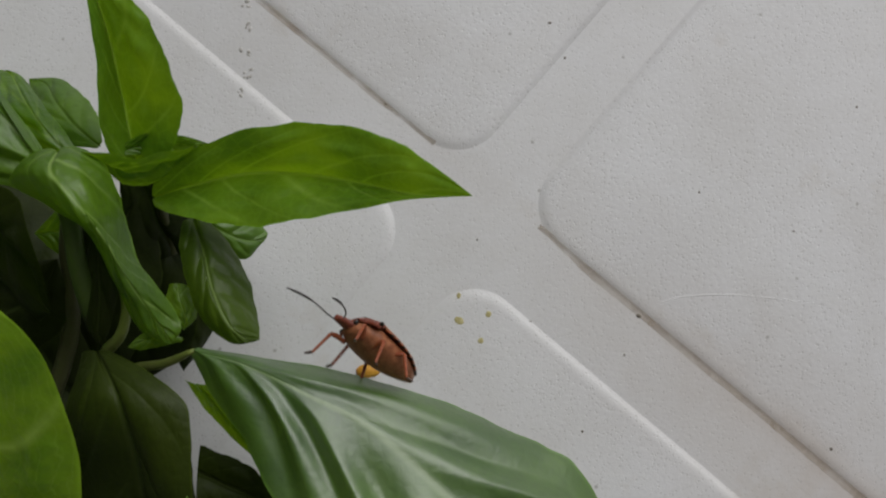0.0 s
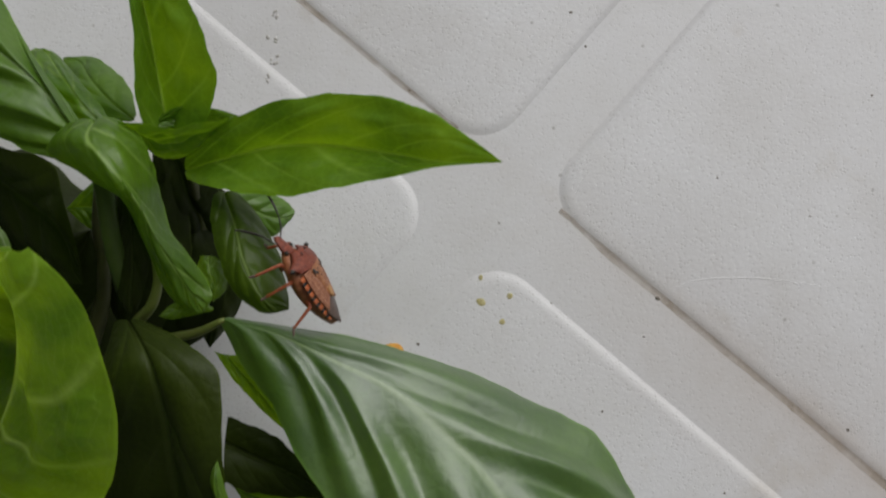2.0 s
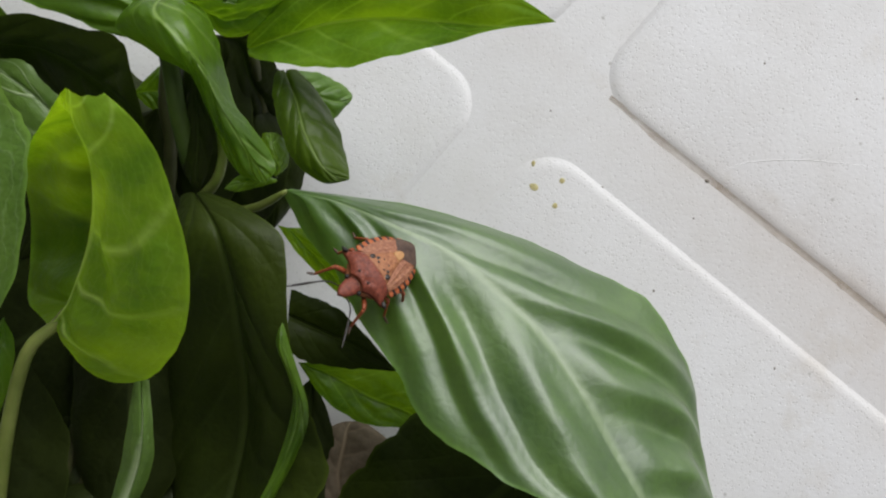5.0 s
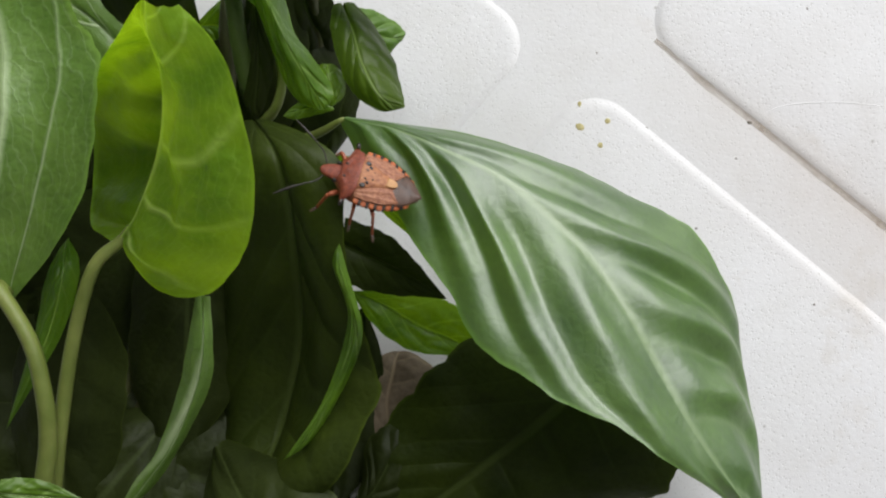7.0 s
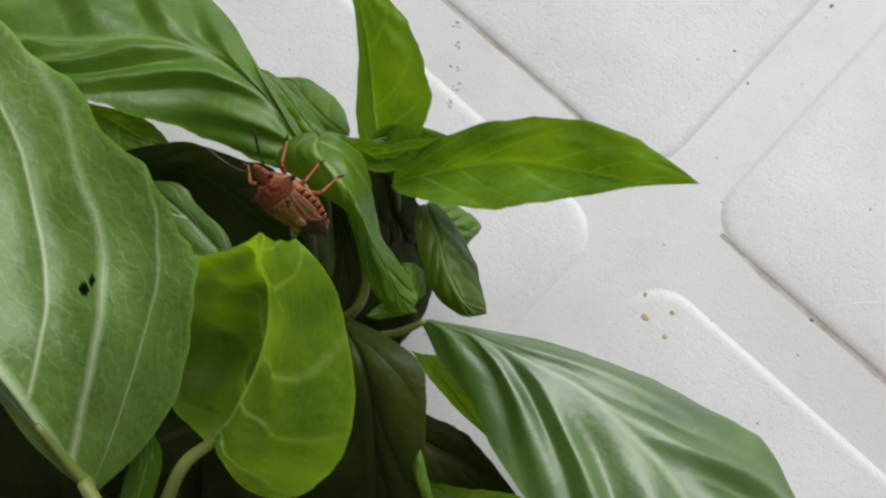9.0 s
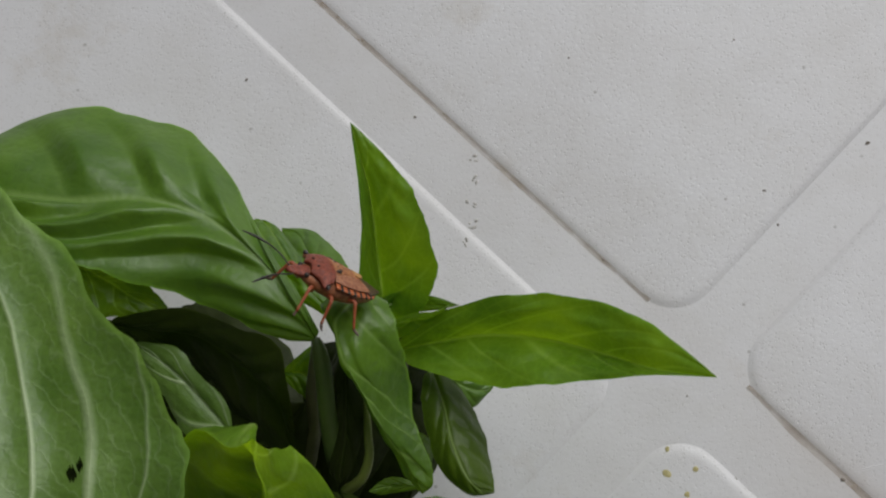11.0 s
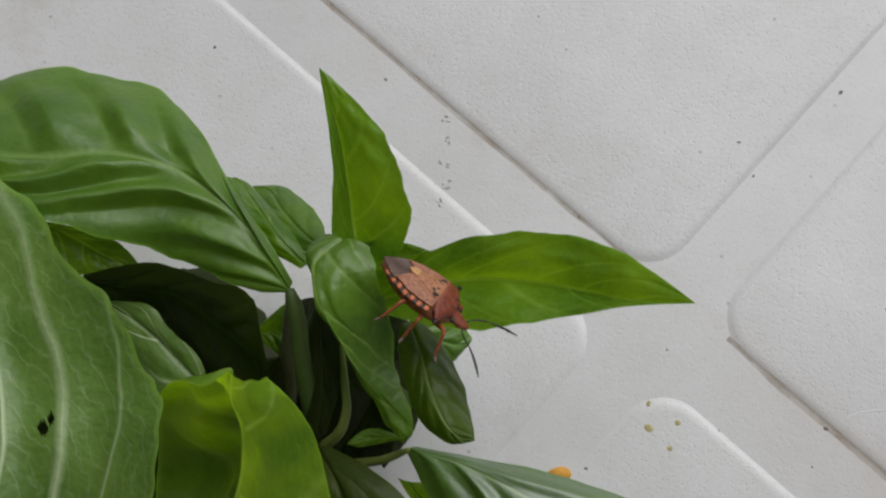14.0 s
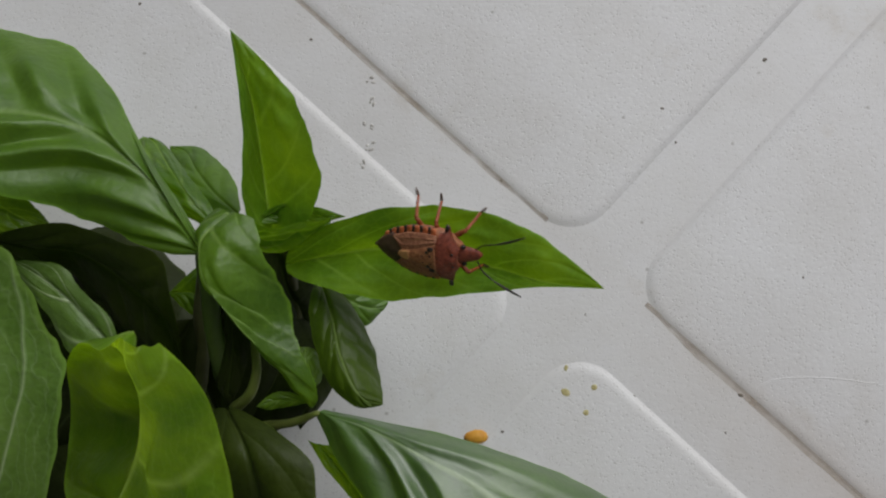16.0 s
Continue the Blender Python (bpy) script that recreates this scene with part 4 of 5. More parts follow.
marks("orange_crumb", M_ORANGE, "small orange crumb lying on the white tile", "crumb", "", [(-20.1, 13.1, 2.0, 1.15, 0.9)])
marks("olive_stain", M_OLIVE, "small olive yellow dropping on the white tile", "dropping", "droppings on the tile",
      [(-6.4, 24.3, 0.35, 0.45, 0.05), (-6.4, 20.5, 0.62, 0.8, 0.09), (-1.9, 21.5, 0.55, 0.5, 0.08), (-3.1, 17.5, 0.5, 0.45, 0.08)])
marks("dark_speck", M_SPECK, "tiny dark speck of dirt on the tile", "speck", "specks on the tile",
      [(-17.7, 54.1, 0.32, 0.25, 0.1), (9.9, 61.2, 0.26, 0.2, 0.08), (20.6, 21.2, 0.45, 0.3, 0.1), (18.4, 15.4, 0.2, 0.2, 0.06), (48.5, 1.5, 0.3, 0.25, 0.08),
       (54.1, 53.1, 0.25, 0.18, 0.06), (-3.6, 32.9, 0.2, 0.16, 0.06), (4.3, 20.4, 0.28, 0.2, 0.06), (-79.3, 82.3, 0.35, 0.28, 0.08), (-50.1, 76.9, 0.3, 0.26, 0.08),
       (23.8, 75.3, 0.4, 0.3, 0.1), (7.6, 66.7, 0.22, 0.4, 0.05), (-15.9, 14.0, 0.3, 0.2, 0.1), (30, 40, 0.22, 0.18, 0.06), (44, 34, 0.2, 0.16, 0.06),
       (12, 4, 0.22, 0.2, 0.06), (30, -8, 0.2, 0.2, 0.06), (-60, 90, 0.22, 0.2, 0.06), (-25, 88, 0.25, 0.2, 0.06), (2, 92, 0.22, 0.2, 0.06)])
marks("worn_chip", M_CHIP, "shallow greyish chip in the white tile", "chip", "chips in the tile",
      [(-39.6, 70.2, 0.8, 0.5, 0.05), (-39.3, 66.4, 0.9, 0.5, 0.06), (-39.6, 62.5, 1.0, 0.5, 0.06), (-39.2, 59.1, 0.9, 0.7, 0.06), (-40.4, 56.4, 1.1, 0.5, 0.06)])
SCRATCH = [(22.3, 22.4), (26.6, 24.0), (34.2, 24.4), (41.7, 23.7), (50.9, 22.5)]


def dirt_line(u, v0, v1, width, seed):
    """Brown dust lying along the foot of a pad."""
    rnd = random.Random(seed)
    bm = bmesh.new()
    n = 160
    cols = []
    for i in range(n + 1):
        v = v0 + (v1 - v0) * i / n
        w = width * (0.75 + 0.35 * noise.noise((v * 60, seed, 0.0)) + 0.12 * rnd.random()) * min(1, i / 14, (n - i) / 14 + 0.05)
        a, m, b = (UX * k + VX * v for k in (u + 0.0006, u, u - max(w, 0.0002)))
        cols.append([bm.verts.new((p.x, p.y, z)) for p, z in ((a, 0.00021), (m, 0.00007), (b, 0.00003))])
    for a, b in zip(cols, cols[1:]):
        for k in (0, 1):
            bm.faces.new((a[k], b[k], b[k + 1], a[k + 1]))
    return part("dust_line", bm, M_DUST, floor, "thin line of brown dust along a pad's foot")


def dust_material():
    m, n, b = material("fine_brown_dust", 0.95)
    at = n.nodes.new("ShaderNodeNewGeometry").outputs["Position"]
    c = ramp(n, noise_tex(n, at, 300, 4), [(0.3, (0.36, 0.28, 0.2)), (0.7, (0.54, 0.46, 0.37))])
    n.links.new(c.outputs[0], b.inputs["Base Color"])
    a = ramp(n, noise_tex(n, at, 160, 5, 0.65), [(0.3, (0.12, 0.12, 0.12)), (0.65, (0.5, 0.5, 0.5))])
    n.links.new(a.outputs[0], b.inputs["Alpha"])
    return m


M_DUST = dust_material()
dirt_line(GAP_U[1], GAP_V[0] - 0.13, GAP_V[0] - 0.004, 0.0009, 1)
dirt_line(GAP_U[1] - 0.0005, GAP_V[1] + 0.006, GAP_V[1] + 0.13, 0.0006, 2)

bm = bmesh.new()
tube(bm, [Vector((x / 1000, y / 1000, LIFT - 0.00005)) for x, y in SCRATCH], [0.00004, 0.00012, 0.0001, 0.00004], 6, 40)
part("scratch", bm, M_GROOVE, floor, "thin curved scratch in the tile")

# ---------------------------------------------------------------- shield bug
M_PRON = speckled("red_brown_shell", (0.13, 0.024, 0.013), (0.29, 0.068, 0.034), 2200, 0.5, 0.6)
M_CORIUM = speckled("tan_shell", (0.22, 0.075, 0.042), (0.48, 0.22, 0.12), 2600, 0.5, 0.6)
M_SCUT = speckled("ochre_shell", (0.26, 0.09, 0.04), (0.5, 0.22, 0.1), 2200, 0.5, 0.6)
M_TIP = speckled("yellow_shell", (0.42, 0.2, 0.075), (0.58, 0.32, 0.13), 1800, 0.5, 0.4)
M_MEMB = speckled("brown_membrane", (0.05, 0.028, 0.02), (0.12, 0.07, 0.05), 900, 0.38, 0.25)
M_BAND = speckled("orange_margin", (0.36, 0.08, 0.025), (0.55, 0.165, 0.055), 1500, 0.45, 0.3)
M_BLACK = speckled("black_shell", (0.01, 0.008, 0.007), (0.03, 0.022, 0.018), 1500, 0.4, 0.3)
M_BELLY = speckled("orange_belly", (0.24, 0.08, 0.034), (0.42, 0.16, 0.072), 1600, 0.5, 0.4)
M_LEG = speckled("orange_leg", (0.22, 0.045, 0.016), (0.38, 0.1, 0.035), 2000, 0.45, 0.3)

OUTLINE = [(-6.9, 0.4), (-6.3, 1.15), (-5.2, 2.1), (-3.8, 3.0), (-2, 3.7), (0, 3.95), (1.8, 3.85), (3.0, 3.5), (4.2, 2.4), (5.0, 1.5)]
CREST = [(-7, 0.45), (-5, 0.95), (-3, 1.45), (0, 1.95), (2, 2.2), (3.5, 1.75), (5.1, 0.9), (7.1, 0.35)]


def curve_at(table, x):
    if x <= table[0][0]:
        return table[0][1]
    for (a, p), (b, q) in zip(table, table[1:]):
        if x <= b:
            f = (x - a) / (b - a)
            f = f * f * (3 - 2 * f) * 0.4 + f * 0.6
            return p + (q - p) * f
    return table[-1][1]


def back(x, y):
    """Height of the bug's back in millimetres."""
    w = curve_at(OUTLINE, x) + 0.6
    return curve_at(CREST, x) * math.sqrt(max(0.05, 1 - (y / w) ** 2)) - 0.15


def plate(fn, nu, nv, thick):
    """A curved plate with thickness over fn(u, v) -> (x, y, lift)."""
    bm = bmesh.new()
    top, low = [], []
    for i in range(nu + 1):
        a, b = [], []
        for j in range(nv + 1):
            x, y, lift, *flat = fn(i / nu, j / nv)
            z = flat[0] if flat else back(x, y) + lift
            a.append(bm.verts.new((x / 1000, y / 1000, z / 1000)))
            b.append(bm.verts.new((x / 1000, y / 1000, (z - thick) / 1000)))
        top.append(a)
        low.append(b)
    for i in range(nu):
        for j in range(nv):
            bm.faces.new((top[i][j], top[i + 1][j], top[i + 1][j + 1], top[i][j + 1]))
            bm.faces.new((low[i][j], low[i][j + 1], low[i + 1][j + 1], low[i + 1][j]))
    for i in range(nu):
        bm.faces.new((top[i][0], low[i][0], low[i + 1][0], top[i + 1][0]))
        bm.faces.new((top[i][nv], top[i + 1][nv], low[i + 1][nv], low[i][nv]))
    for j in range(nv):
        bm.faces.new((top[0][j], top[0][j + 1], low[0][j + 1], low[0][j]))
        bm.faces.new((top[nu][j], low[nu][j], low[nu][j + 1], top[nu][j + 1]))
    bmesh.ops.remove_doubles(bm, verts=bm.verts, dist=1e-7)
    bmesh.ops.recalc_face_normals(bm, faces=bm.faces)
    return bm


def build_bug():
    bug = new("shield_bug")
    tagged(bug, "reddish brown shield bug with black-banded orange margins", "insect")
    # trunk: belly and sides
    bm = bmesh.new()
    rings, seg = [], 24
    for i in range(25):
        x = -6.7 + 11.5 * i / 24
        w, top, low = curve_at(OUTLINE, x) - 0.45, curve_at(CREST, x) - 0.45, -0.5 - 1.5 * math.sin(math.pi * min(1, (i + 1.5) / 26)) ** 0.7
        rings.append([bm.verts.new((x / 1000, max(w, 0.2) * math.cos(a) / 1000, (top if math.sin(a) > 0 else -low) * math.sin(a) / 1000))
                      for a in (2 * math.pi * k / seg for k in range(seg))])
    for a, b in zip(rings, rings[1:]):
        for k in range(seg):
            bm.faces.new((a[k], a[(k + 1) % seg], b[(k + 1) % seg], b[k]))
    bm.faces.new(rings[0][::-1])
    bm.faces.new(rings[-1])
    part("abdomen", bm, M_BELLY, bug, "orange-brown belly")
    # banded margin
    for side in (1, -1):
        x = 1.6
        for k in range(13):
            black = k % 2 == 1
            step = 0.42 if black else 0.68
            x0, x1 = x, x - step
            x = x1

            def band(u, v, x0=x0, x1=x1, side=side, black=black):
                px = x0 + (x1 - x0) * u
                w = curve_at(OUTLINE, px) + (0.08 if black else 0.0) + 0.1 * math.sin(math.pi * u)
                return px, side * (w - 0.95 + 0.95 * v), 0, back(px, w - 0.95) - 0.12 - 0.3 * v
            part("margin_band", plate(band, 3, 3, 0.16), M_BLACK if black else M_BAND, bug, "black margin band" if black else "orange margin band")
    # membrane over the tail
    def seam(x):
        """Inner border of a fore wing: along the back plate, then out to the margin."""
        outer = curve_at(OUTLINE, x) - 0.6
        if x > -3.0:
            return 0.6 + 1.75 * max(0, (x + 3.0) / 4.6) ** 1.3
        return min(outer, 0.6 + (-3.0 - x) / 1.3 * (outer - 0.6))

    def film(u, v):
        x = -7.0 + 4.6 * u
        return x, (2 * v - 1) * min(curve_at(OUTLINE, x) - 0.25, seam(x) + 0.3 if x > -4.2 else 9), 0.14 + 0.05 * math.cos((2 * v - 1) * 3)
    part("membrane", plate(film, 12, 12, 0.12), M_MEMB, bug, "dark brown glossy wing membrane")
    # fore wings with raised veins
    for side in (1, -1):
        def corium(u, v, side=side):
            x = 1.75 - 6.0 * u
            inner, outer = seam(x), curve_at(OUTLINE, x) - 0.62
            vein = 0.1 * math.exp(-((v - 0.3) / 0.07) ** 2) + 0.08 * math.exp(-((v - 0.62 - 0.2 * u) / 0.06) ** 2)
            return x, side * (inner + (max(outer, inner + 0.02) - inner) * v), 0.3 - 0.12 * v + vein
        part("forewing", plate(corium, 18, 18, 0.2), M_CORIUM, bug, "tan pitted forewing")
    # scutellum and its pale tip
    def scut(u, v):
        x = 1.7 - 5.0 * u
        w = 0.62 + 1.75 * (1 - u) ** 1.45
        return x, (2 * v - 1) * w * (1 if u < 0.9 else math.sqrt(max(0.05, 1 - ((u - 0.9) / 0.1) ** 2))), 0.4 + 0.12 * math.cos((2 * v - 1) * 1.4) - 0.12 * abs(2 * v - 1) ** 4
    part("scutellum", plate(scut, 18, 12, 0.3), M_SCUT, bug, "ochre triangular back plate")
    part("scutellum_tip", plate(lambda u, v: (-2.0 - 1.5 * u, (2 * v - 1) * 0.62 * math.sqrt(max(0.02, 1 - u ** 3)), 0.58), 8, 8, 0.25), M_TIP, bug, "yellowish rounded tip of the back plate")
    # pronotum with pointed shoulders
    def pron(u, v):
        s = 2 * v - 1
        x = 1.35 + 2.9 * u
        w = 3.45 + 1.0 * math.exp(-((u - 0.42) / 0.16) ** 2) - 2.15 * (max(0, u - 0.45) / 0.55) ** 0.9
        x = x + 0.75 * (1 - u) * s * s + 0.3 * u * s * s
        return x, s * w, 0.45 - 0.25 * abs(s) ** 3 + 0.3 * abs(s) ** 6 * math.exp(-((u - 0.42) / 0.2) ** 2) + 0.12 * math.cos(9 * s) * math.exp(-((u - 0.72) / 0.15) ** 2)
    part("pronotum", plate(pron, 18, 26, 0.4), M_PRON, bug, "red-brown neck shield with pointed shoulders")
    for side in (1, -1):
        bm = bmesh.new()
        tube(bm, [Vector((2.95, side * 3.9, 0.95)) / 1000, Vector((3.1, side * 4.4, 0.9)) / 1000, Vector((3.15, side * 4.85, 0.85)) / 1000], [0.0002, 0.00034, 0.00007], 10, 8)
        part("shoulder_point", bm, M_BLACK, bug, "black shoulder point")
    # dark spots
    for x, y, r in ((1.05, 1.6, 0.4), (1.05, -1.6, 0.4), (0.55, 1.05, 0.27), (0.55, -1.05, 0.27), (0.95, 0.6, 0.2), (0.95, -0.6, 0.2),
                    (-0.1, 0.5, 0.16), (-0.1, -0.5, 0.16), (3.7, 0.95, 0.2), (3.7, -0.95, 0.2)):
        bm = bmesh.new()
        blob(bm, x / 1000, y / 1000, (back(x, y) + 0.42) / 1000, r * 1.25 / 1000, r * 1.0 / 1000, 0.00014, int(x * 10 + y * 7), 8, 3)
        part("dark_spot", bm, M_BLACK, bug)
    # head
    bm = bmesh.new()
    rings = []
    for i in range(11):
        f = i / 10
        x = 3.9 + 3.2 * f
        w = (1.4 - 0.62 * f ** 1.1) * math.sqrt(max(0.03, 1 - f ** 6))
        h = 0.75 * (1 - 0.55 * f)
        rings.append([bm.verts.new((x / 1000, w * math.cos(a) / 1000, (0.25 - 0.35 * f + h * math.sin(a)) / 1000)) for a in (2 * math.pi * k / 16 for k in range(16))])
    for a, b in zip(rings, rings[1:]):
        for k in range(16):
            bm.faces.new((a[k], a[(k + 1) % 16], b[(k + 1) % 16], b[k]))
    bm.faces.new(rings[0][::-1])
    bm.faces.new(rings[-1])
    head = part("head", bm, M_PRON, bug, "small red-brown head")
    for side in (1, -1):
        bm = bmesh.new()
        bmesh.ops.create_uvsphere(bm, u_segments=10, v_segments=8, radius=0.00034)
        eye = part("eye", bm, M_BLACK, head)
        eye.location = (0.0048, side * 0.0013, 0.0004)
    feelers = []
    for side in (1, -1):
        bm = bmesh.new()
        tube(bm, [Vector(p) / 1000 for p in ((0, 0, 0), (0.9, side * 1.2, 0.3), (2.4, side * 2.1, 0.5), (4.2, side * 3.1, 0.3), (6.0, side * 4.2, -0.2))], [0.0001, 0.00009, 0.00011, 0.00009, 0.00017, 0.00017, 0.00007], 8, 24)
        f = part("antenna", bm, M_BLACK, bug, "thin black antenna")
        f.location = (0.0064, side * 0.0009, 0.0)
        feelers.append((f, side))
    # legs: hip at the origin of each
    limbs = []
    for number, (x, reach, sweep) in enumerate(((3.4, 1.0, 0.75), (1.4, 1.0, 0.1), (-0.4, 1.2, -0.7))):
        for side in (1, -1):
            d = Vector((sweep, side * 1.0, 0)).normalized()
            hip, knee = Vector((0, 0, 0)), d * 2.2 * reach + Vector((0, 0, 0.8))
            ankle = knee + d * 0.7 * reach + Vector((sweep * 0.6, side * 0.4, -3.2))
            toe = ankle + d * 1.0 + Vector((0, 0, -0.35))
            bm = bmesh.new()
            tube(bm, [p / 1000 for p in (hip, hip.lerp(knee, 0.5) + Vector((0, 0, 0.15)), knee)], [0.00032, 0.00036, 0.00026], 8, 6)
            leg = part("leg", bm, M_LEG, bug, "slender orange-brown leg")
            bm = bmesh.new()
            tube(bm, [p / 1000 for p in (knee, knee.lerp(ankle, 0.5), ankle)], [0.00025, 0.0002, 0.00018], 8, 6)
            part("shin", bm, M_LEG, leg)
            bm = bmesh.new()
            tube(bm, [p / 1000 for p in (ankle, ankle.lerp(toe, 0.5), toe)], [0.00018, 0.0002, 0.00008], 8, 5)
            part("foot", bm, M_MEMB, leg, "dark foot")
            leg.location = (x / 1000, side * 0.0018, -0.0012)
            limbs.append((leg, number, side))
    return bug, limbs, feelers


bug, limbs, feelers = build_bug()

# ---------------------------------------------------------------- movement
BUG_PATH = [
    (0, pose(-0.0157, 0.0137, 0.0369, 115.0, -32.5, 142.3)),
    (0.5, pose(-0.0186, 0.0158, 0.0381, 91.0, -42.0, 135.8)),
    (1, pose(-0.0247, 0.0173, 0.0384, 82.9, -36.0, 135.3)),
    (1.5, pose(-0.0291, 0.0185, 0.0373, 66.3, -31.0, 135.7)),
    (2, pose(-0.0281, 0.0182, 0.0376, 67.5, -25.3, 126.5)),
    (2.5, pose(-0.0263, 0.0152, 0.0383, 78.0, -38.9, 142.3)),
    (3, pose(-0.0236, 0.0134, 0.0387, 73.4, -51.3, 153.0)),
    (3.2, pose(-0.0227, 0.0128, 0.0387, 73.4, -51.3, 153.0)),
    (3.7, pose(-0.0237, 0.0097, 0.0389, 48.2, -53.8, 174.4)),
    (4.2, pose(-0.0245, 0.0063, 0.0411, 23.5, -50.4, -164.6)),
    (4.8, pose(-0.0257, 0.0028, 0.0413, 0.9, -40.5, -146.7)),
    (5.3, pose(-0.0267, -0.0002, 0.0414, -12.4, -29.5, -137.7)),
    (5.5, pose(-0.0275, -0.0010, 0.0414, -12.4, -29.5, -137.7)),
    (6, pose(-0.0289, -0.0029, 0.0415, 3.5, -17.4, -148.6)),
    (6.5, pose(-0.0283, 0.0012, 0.0413, 25.6, -39.5, 168.7)),
    (7, pose(-0.0345, 0.0028, 0.0404, 16.7, -9.9, 164.0)),
    (7.5, pose(-0.0377, 0.0100, 0.0411, 24.6, -12.4, 143.1)),
    (8, pose(-0.0420, 0.0154, 0.0431, -23.4, -35.2, 114.9)),
    (8.5, pose(-0.0479, 0.0203, 0.0464, -47.3, -34.8, 131.5)),
    (9, pose(-0.0570, 0.0266, 0.0506, -50.1, -33.3, 142.2)),
    (9.2, pose(-0.0578, 0.0295, 0.0507, -50.1, -33.3, 142.2)),
    (9.9, pose(-0.0565, 0.0370, 0.0522, -5.3, -29.4, 155.8)),
    (10.6, pose(-0.0523, 0.0368, 0.0528, 39.7, -34.9, 168.7)),
    (11.3, pose(-0.0510, 0.0417, 0.0526, 62.6, -46.6, 173.3)),
    (11.5, pose(-0.0482, 0.0418, 0.0526, 62.6, -46.6, 173.3)),
    (12, pose(-0.0445, 0.0415, 0.0534, 17.3, -72.4, -134.4)),
    (12.5, pose(-0.0435, 0.0408, 0.0525, -85.7, -59.8, -47.9)),
    (13, pose(-0.0423, 0.0393, 0.0513, -82.0, -41.9, -51.0)),
    (13.5, pose(-0.0383, 0.0332, 0.0488, -76.1, -0.5, -46.0)),
    (14, pose(-0.0369, 0.0322, 0.0477, -48.4, 12.3, -37.2)),
    (14.5, pose(-0.0348, 0.0330, 0.0468, -37.5, 25.9, -21.0)),
    (15, pose(-0.0361, 0.0337, 0.0466, 37.0, 3.9, -5.4)),
    (15.5, pose(-0.0324, 0.0338, 0.0463, 45.8, -6.6, 3.4)),
    (16, pose(-0.0247, 0.0340, 0.0471, 48.7, -10.2, -7.6)),
]
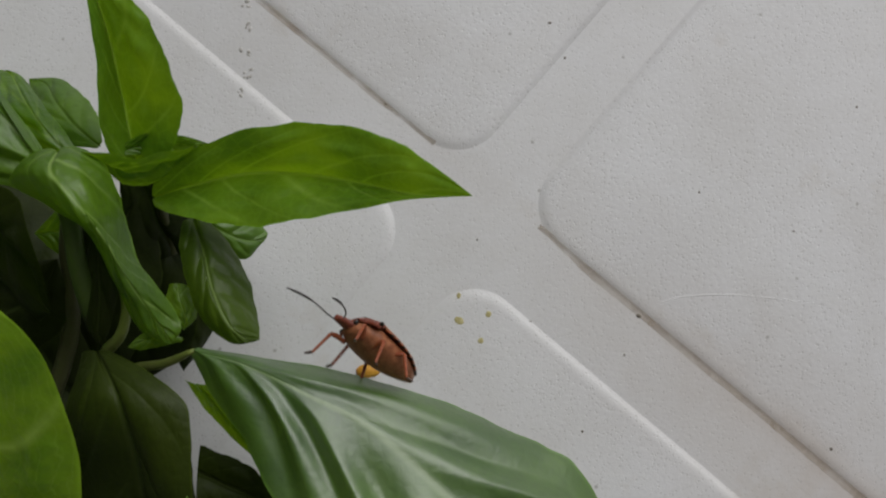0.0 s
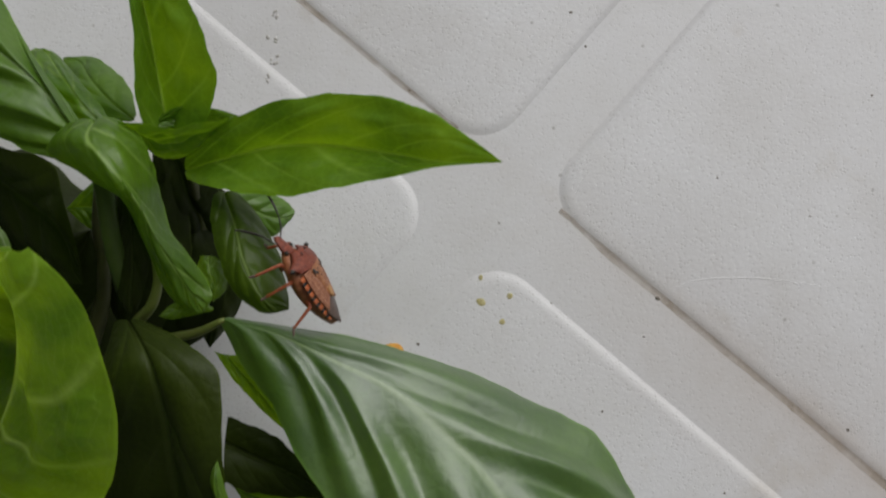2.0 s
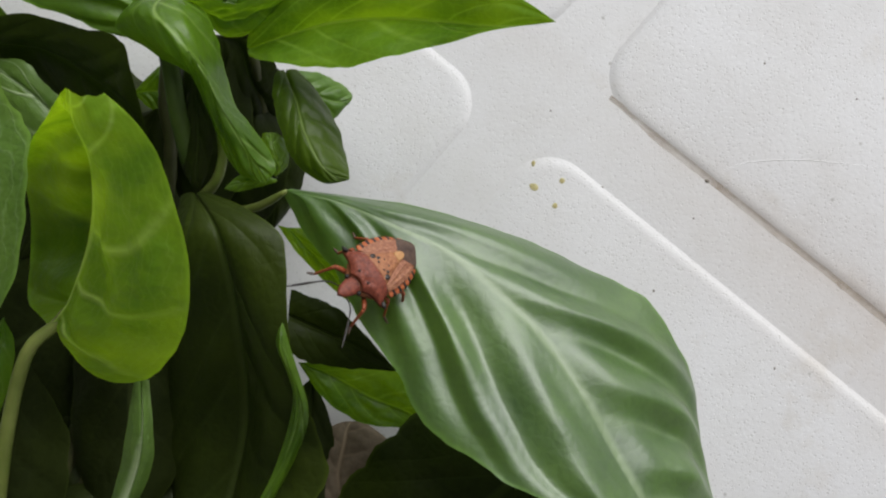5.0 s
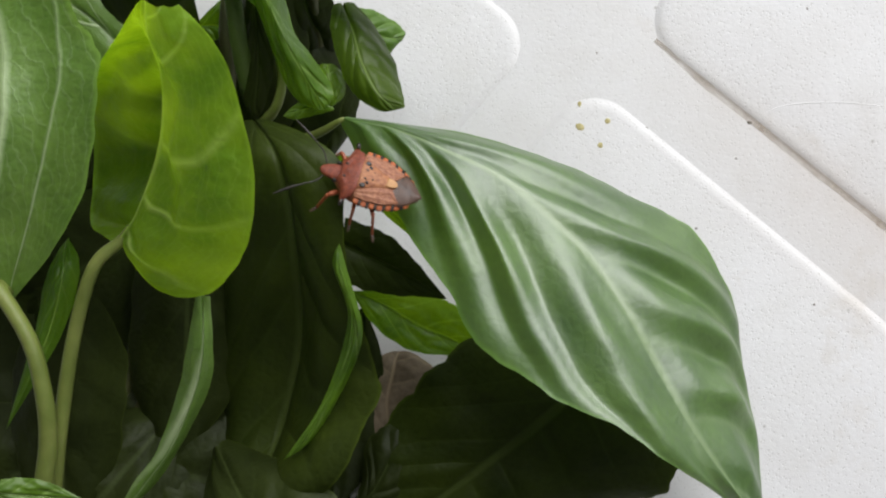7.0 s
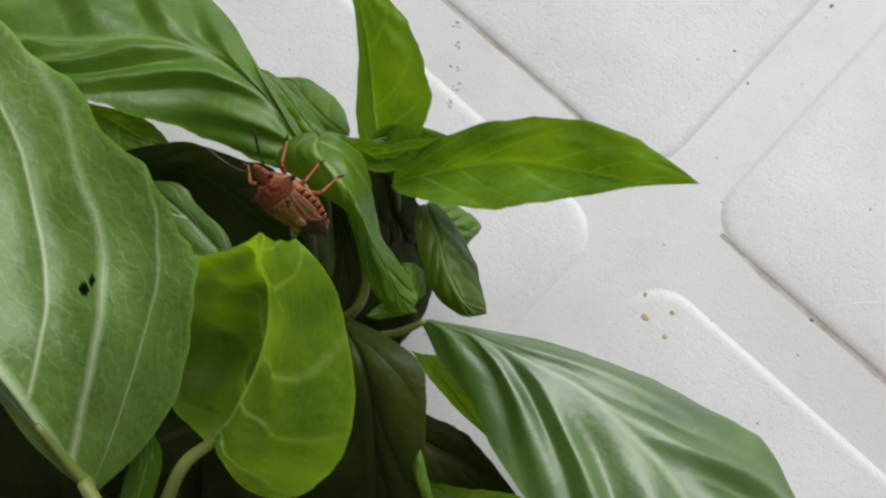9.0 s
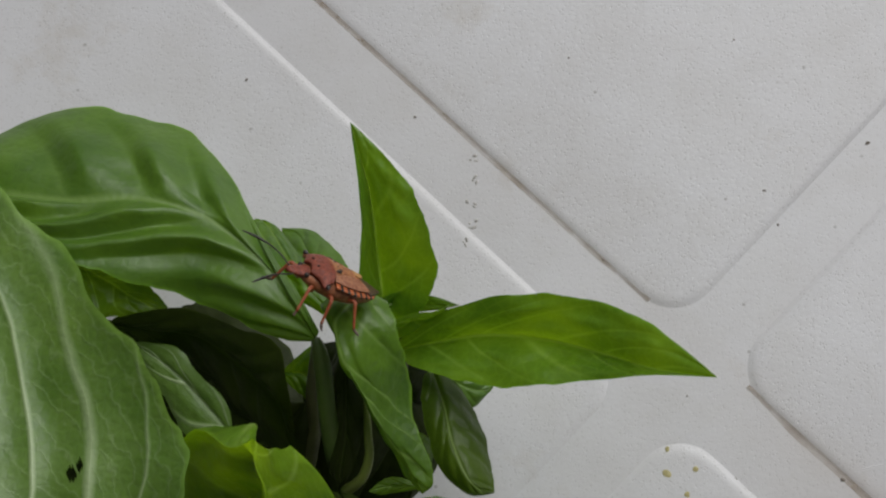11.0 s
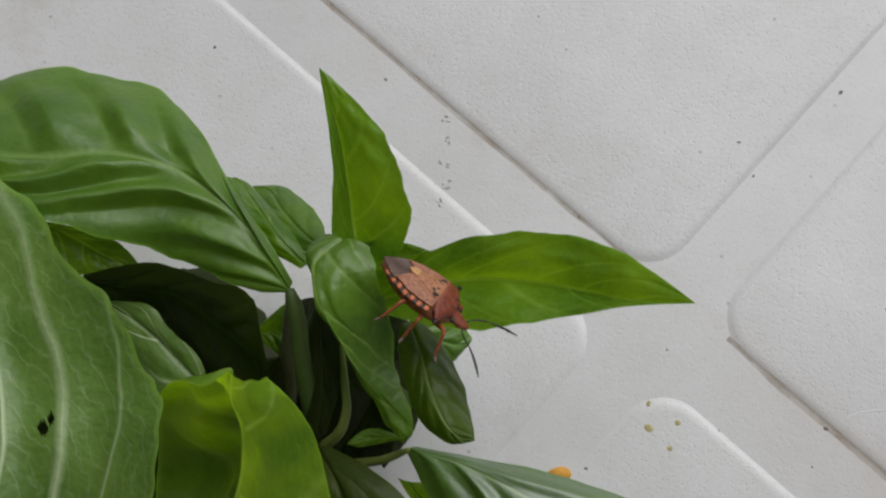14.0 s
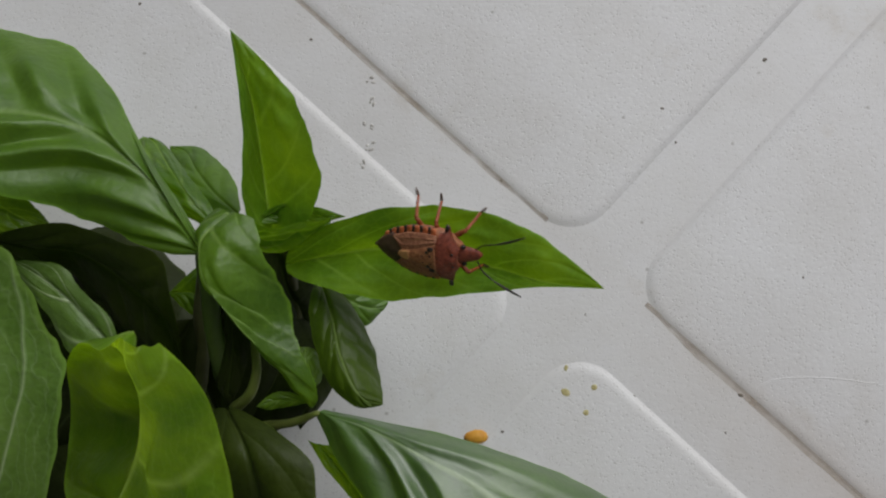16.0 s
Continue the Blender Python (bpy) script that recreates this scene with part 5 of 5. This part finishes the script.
RIGHT_BEND = [  # seconds, pose of the blade on its plant
    (0, pose(-0.0455, 0.0336, 0.0332, -0.0, -0.0, -0.1)),
    (0.5, pose(-0.0455, 0.0336, 0.0332, 0.0, 0.2, 0.1)),
    (1, pose(-0.0455, 0.0336, 0.0332, 0.0, 0.1, 0.1)),
    (1.5, pose(-0.0455, 0.0336, 0.0332, 0.0, 0.1, -0.1)),
    (2, pose(-0.0455, 0.0336, 0.0332, 0.0, 0.1, -0.0)),
    (2.5, pose(-0.0455, 0.0336, 0.0332, 0.0, 0.1, -0.1)),
    (5.5, pose(-0.0455, 0.0336, 0.0332, 0.0, 0.1, 0.2)),
    (8, pose(-0.0455, 0.0336, 0.0332, -0.0, -0.4, -0.2)),
    (8.5, pose(-0.0455, 0.0336, 0.0332, 0.0, 0.1, -0.1)),
    (9, pose(-0.0455, 0.0336, 0.0332, 0.0, 0.1, -0.0)),
    (11.5, pose(-0.0455, 0.0336, 0.0332, -0.0, -0.0, -0.2)),
    (12, pose(-0.0455, 0.0336, 0.0332, 0.0, 0.2, -0.0)),
    (12.5, pose(-0.0455, 0.0336, 0.0332, 0.0, 0.0, -0.1)),
    (13, pose(-0.0455, 0.0336, 0.0332, 0.0, 0.0, -0.1)),
    (13.5, pose(-0.0455, 0.0336, 0.0332, -0.0, -0.1, 0.3)),
    (14, pose(-0.0455, 0.0336, 0.0332, -0.0, -0.5, 0.6)),
    (14.5, pose(-0.0455, 0.0336, 0.0332, -0.1, -0.7, 1.1)),
    (15, pose(-0.0455, 0.0336, 0.0332, -0.0, -0.4, -0.2)),
    (15.5, pose(-0.0455, 0.0336, 0.0332, 0.1, 1.0, -1.3)),
    (16, pose(-0.0455, 0.0336, 0.0332, 0.2, 2.7, -1.4)),
]
FOLD_BEND = [
    (0, pose(-0.0551, 0.0379, 0.0438, 0.0, -0.0, 0.0)),
    (9.2, pose(-0.0551, 0.0379, 0.0438, 0.0, -0.0, 0.0)),
    (10.4, pose(-0.0521, 0.0387, 0.0443, 10.3, -16.0, -12.7)),
    (11.3, pose(-0.0489, 0.0397, 0.0448, 21.1, -27.5, -26.7)),
    (12.5, pose(-0.0483, 0.0399, 0.0448, 24.3, -30.1, -30.5)),
    (14.5, pose(-0.0486, 0.0397, 0.0448, 24.3, -30.1, -30.5)),
    (15, pose(-0.0493, 0.0394, 0.0443, 27.7, -32.6, -31.5)),
    (15.5, pose(-0.0506, 0.0389, 0.0438, 33.2, -35.9, -33.5)),
    (16, pose(-0.0515, 0.0385, 0.0438, 37.3, -37.9, -35.2)),
]

ROUND_SWAY = [
    (0, pose(-0.0667, -0.0060, 0.0455)),
    (8, pose(-0.0667, -0.0060, 0.0455)),
    (9.2, pose(-0.0662, -0.0053, 0.0455)),
    (11.3, pose(-0.0655, -0.0043, 0.0455)),
    (16, pose(-0.0653, -0.0043, 0.0455)),
]


def motions():
    walk(bug, BUG_PATH)
    walk(blades["right"], RIGHT_BEND)
    walk(blades["fold"], FOLD_BEND)
    walk(blades["round"], ROUND_SWAY)
    for leg, number, side in limbs:
        home = leg.location.copy()
        beat = 0.0 if (number + (side > 0)) % 2 else math.pi
        walk(leg, [(k * 0.16, pose(*home, side * 7 * math.cos(k * 1.55 + beat), 0, 13 * math.sin(k * 1.55 + beat))) for k in range(101)])
    for feeler, side in feelers:
        home = feeler.location.copy()
        walk(feeler, [(k * 0.32, pose(*home, 0, 12 * math.sin(k * 1.1 + side), side * 10 * math.sin(k * 0.8 + 2 * side))) for k in range(51)])


motions()
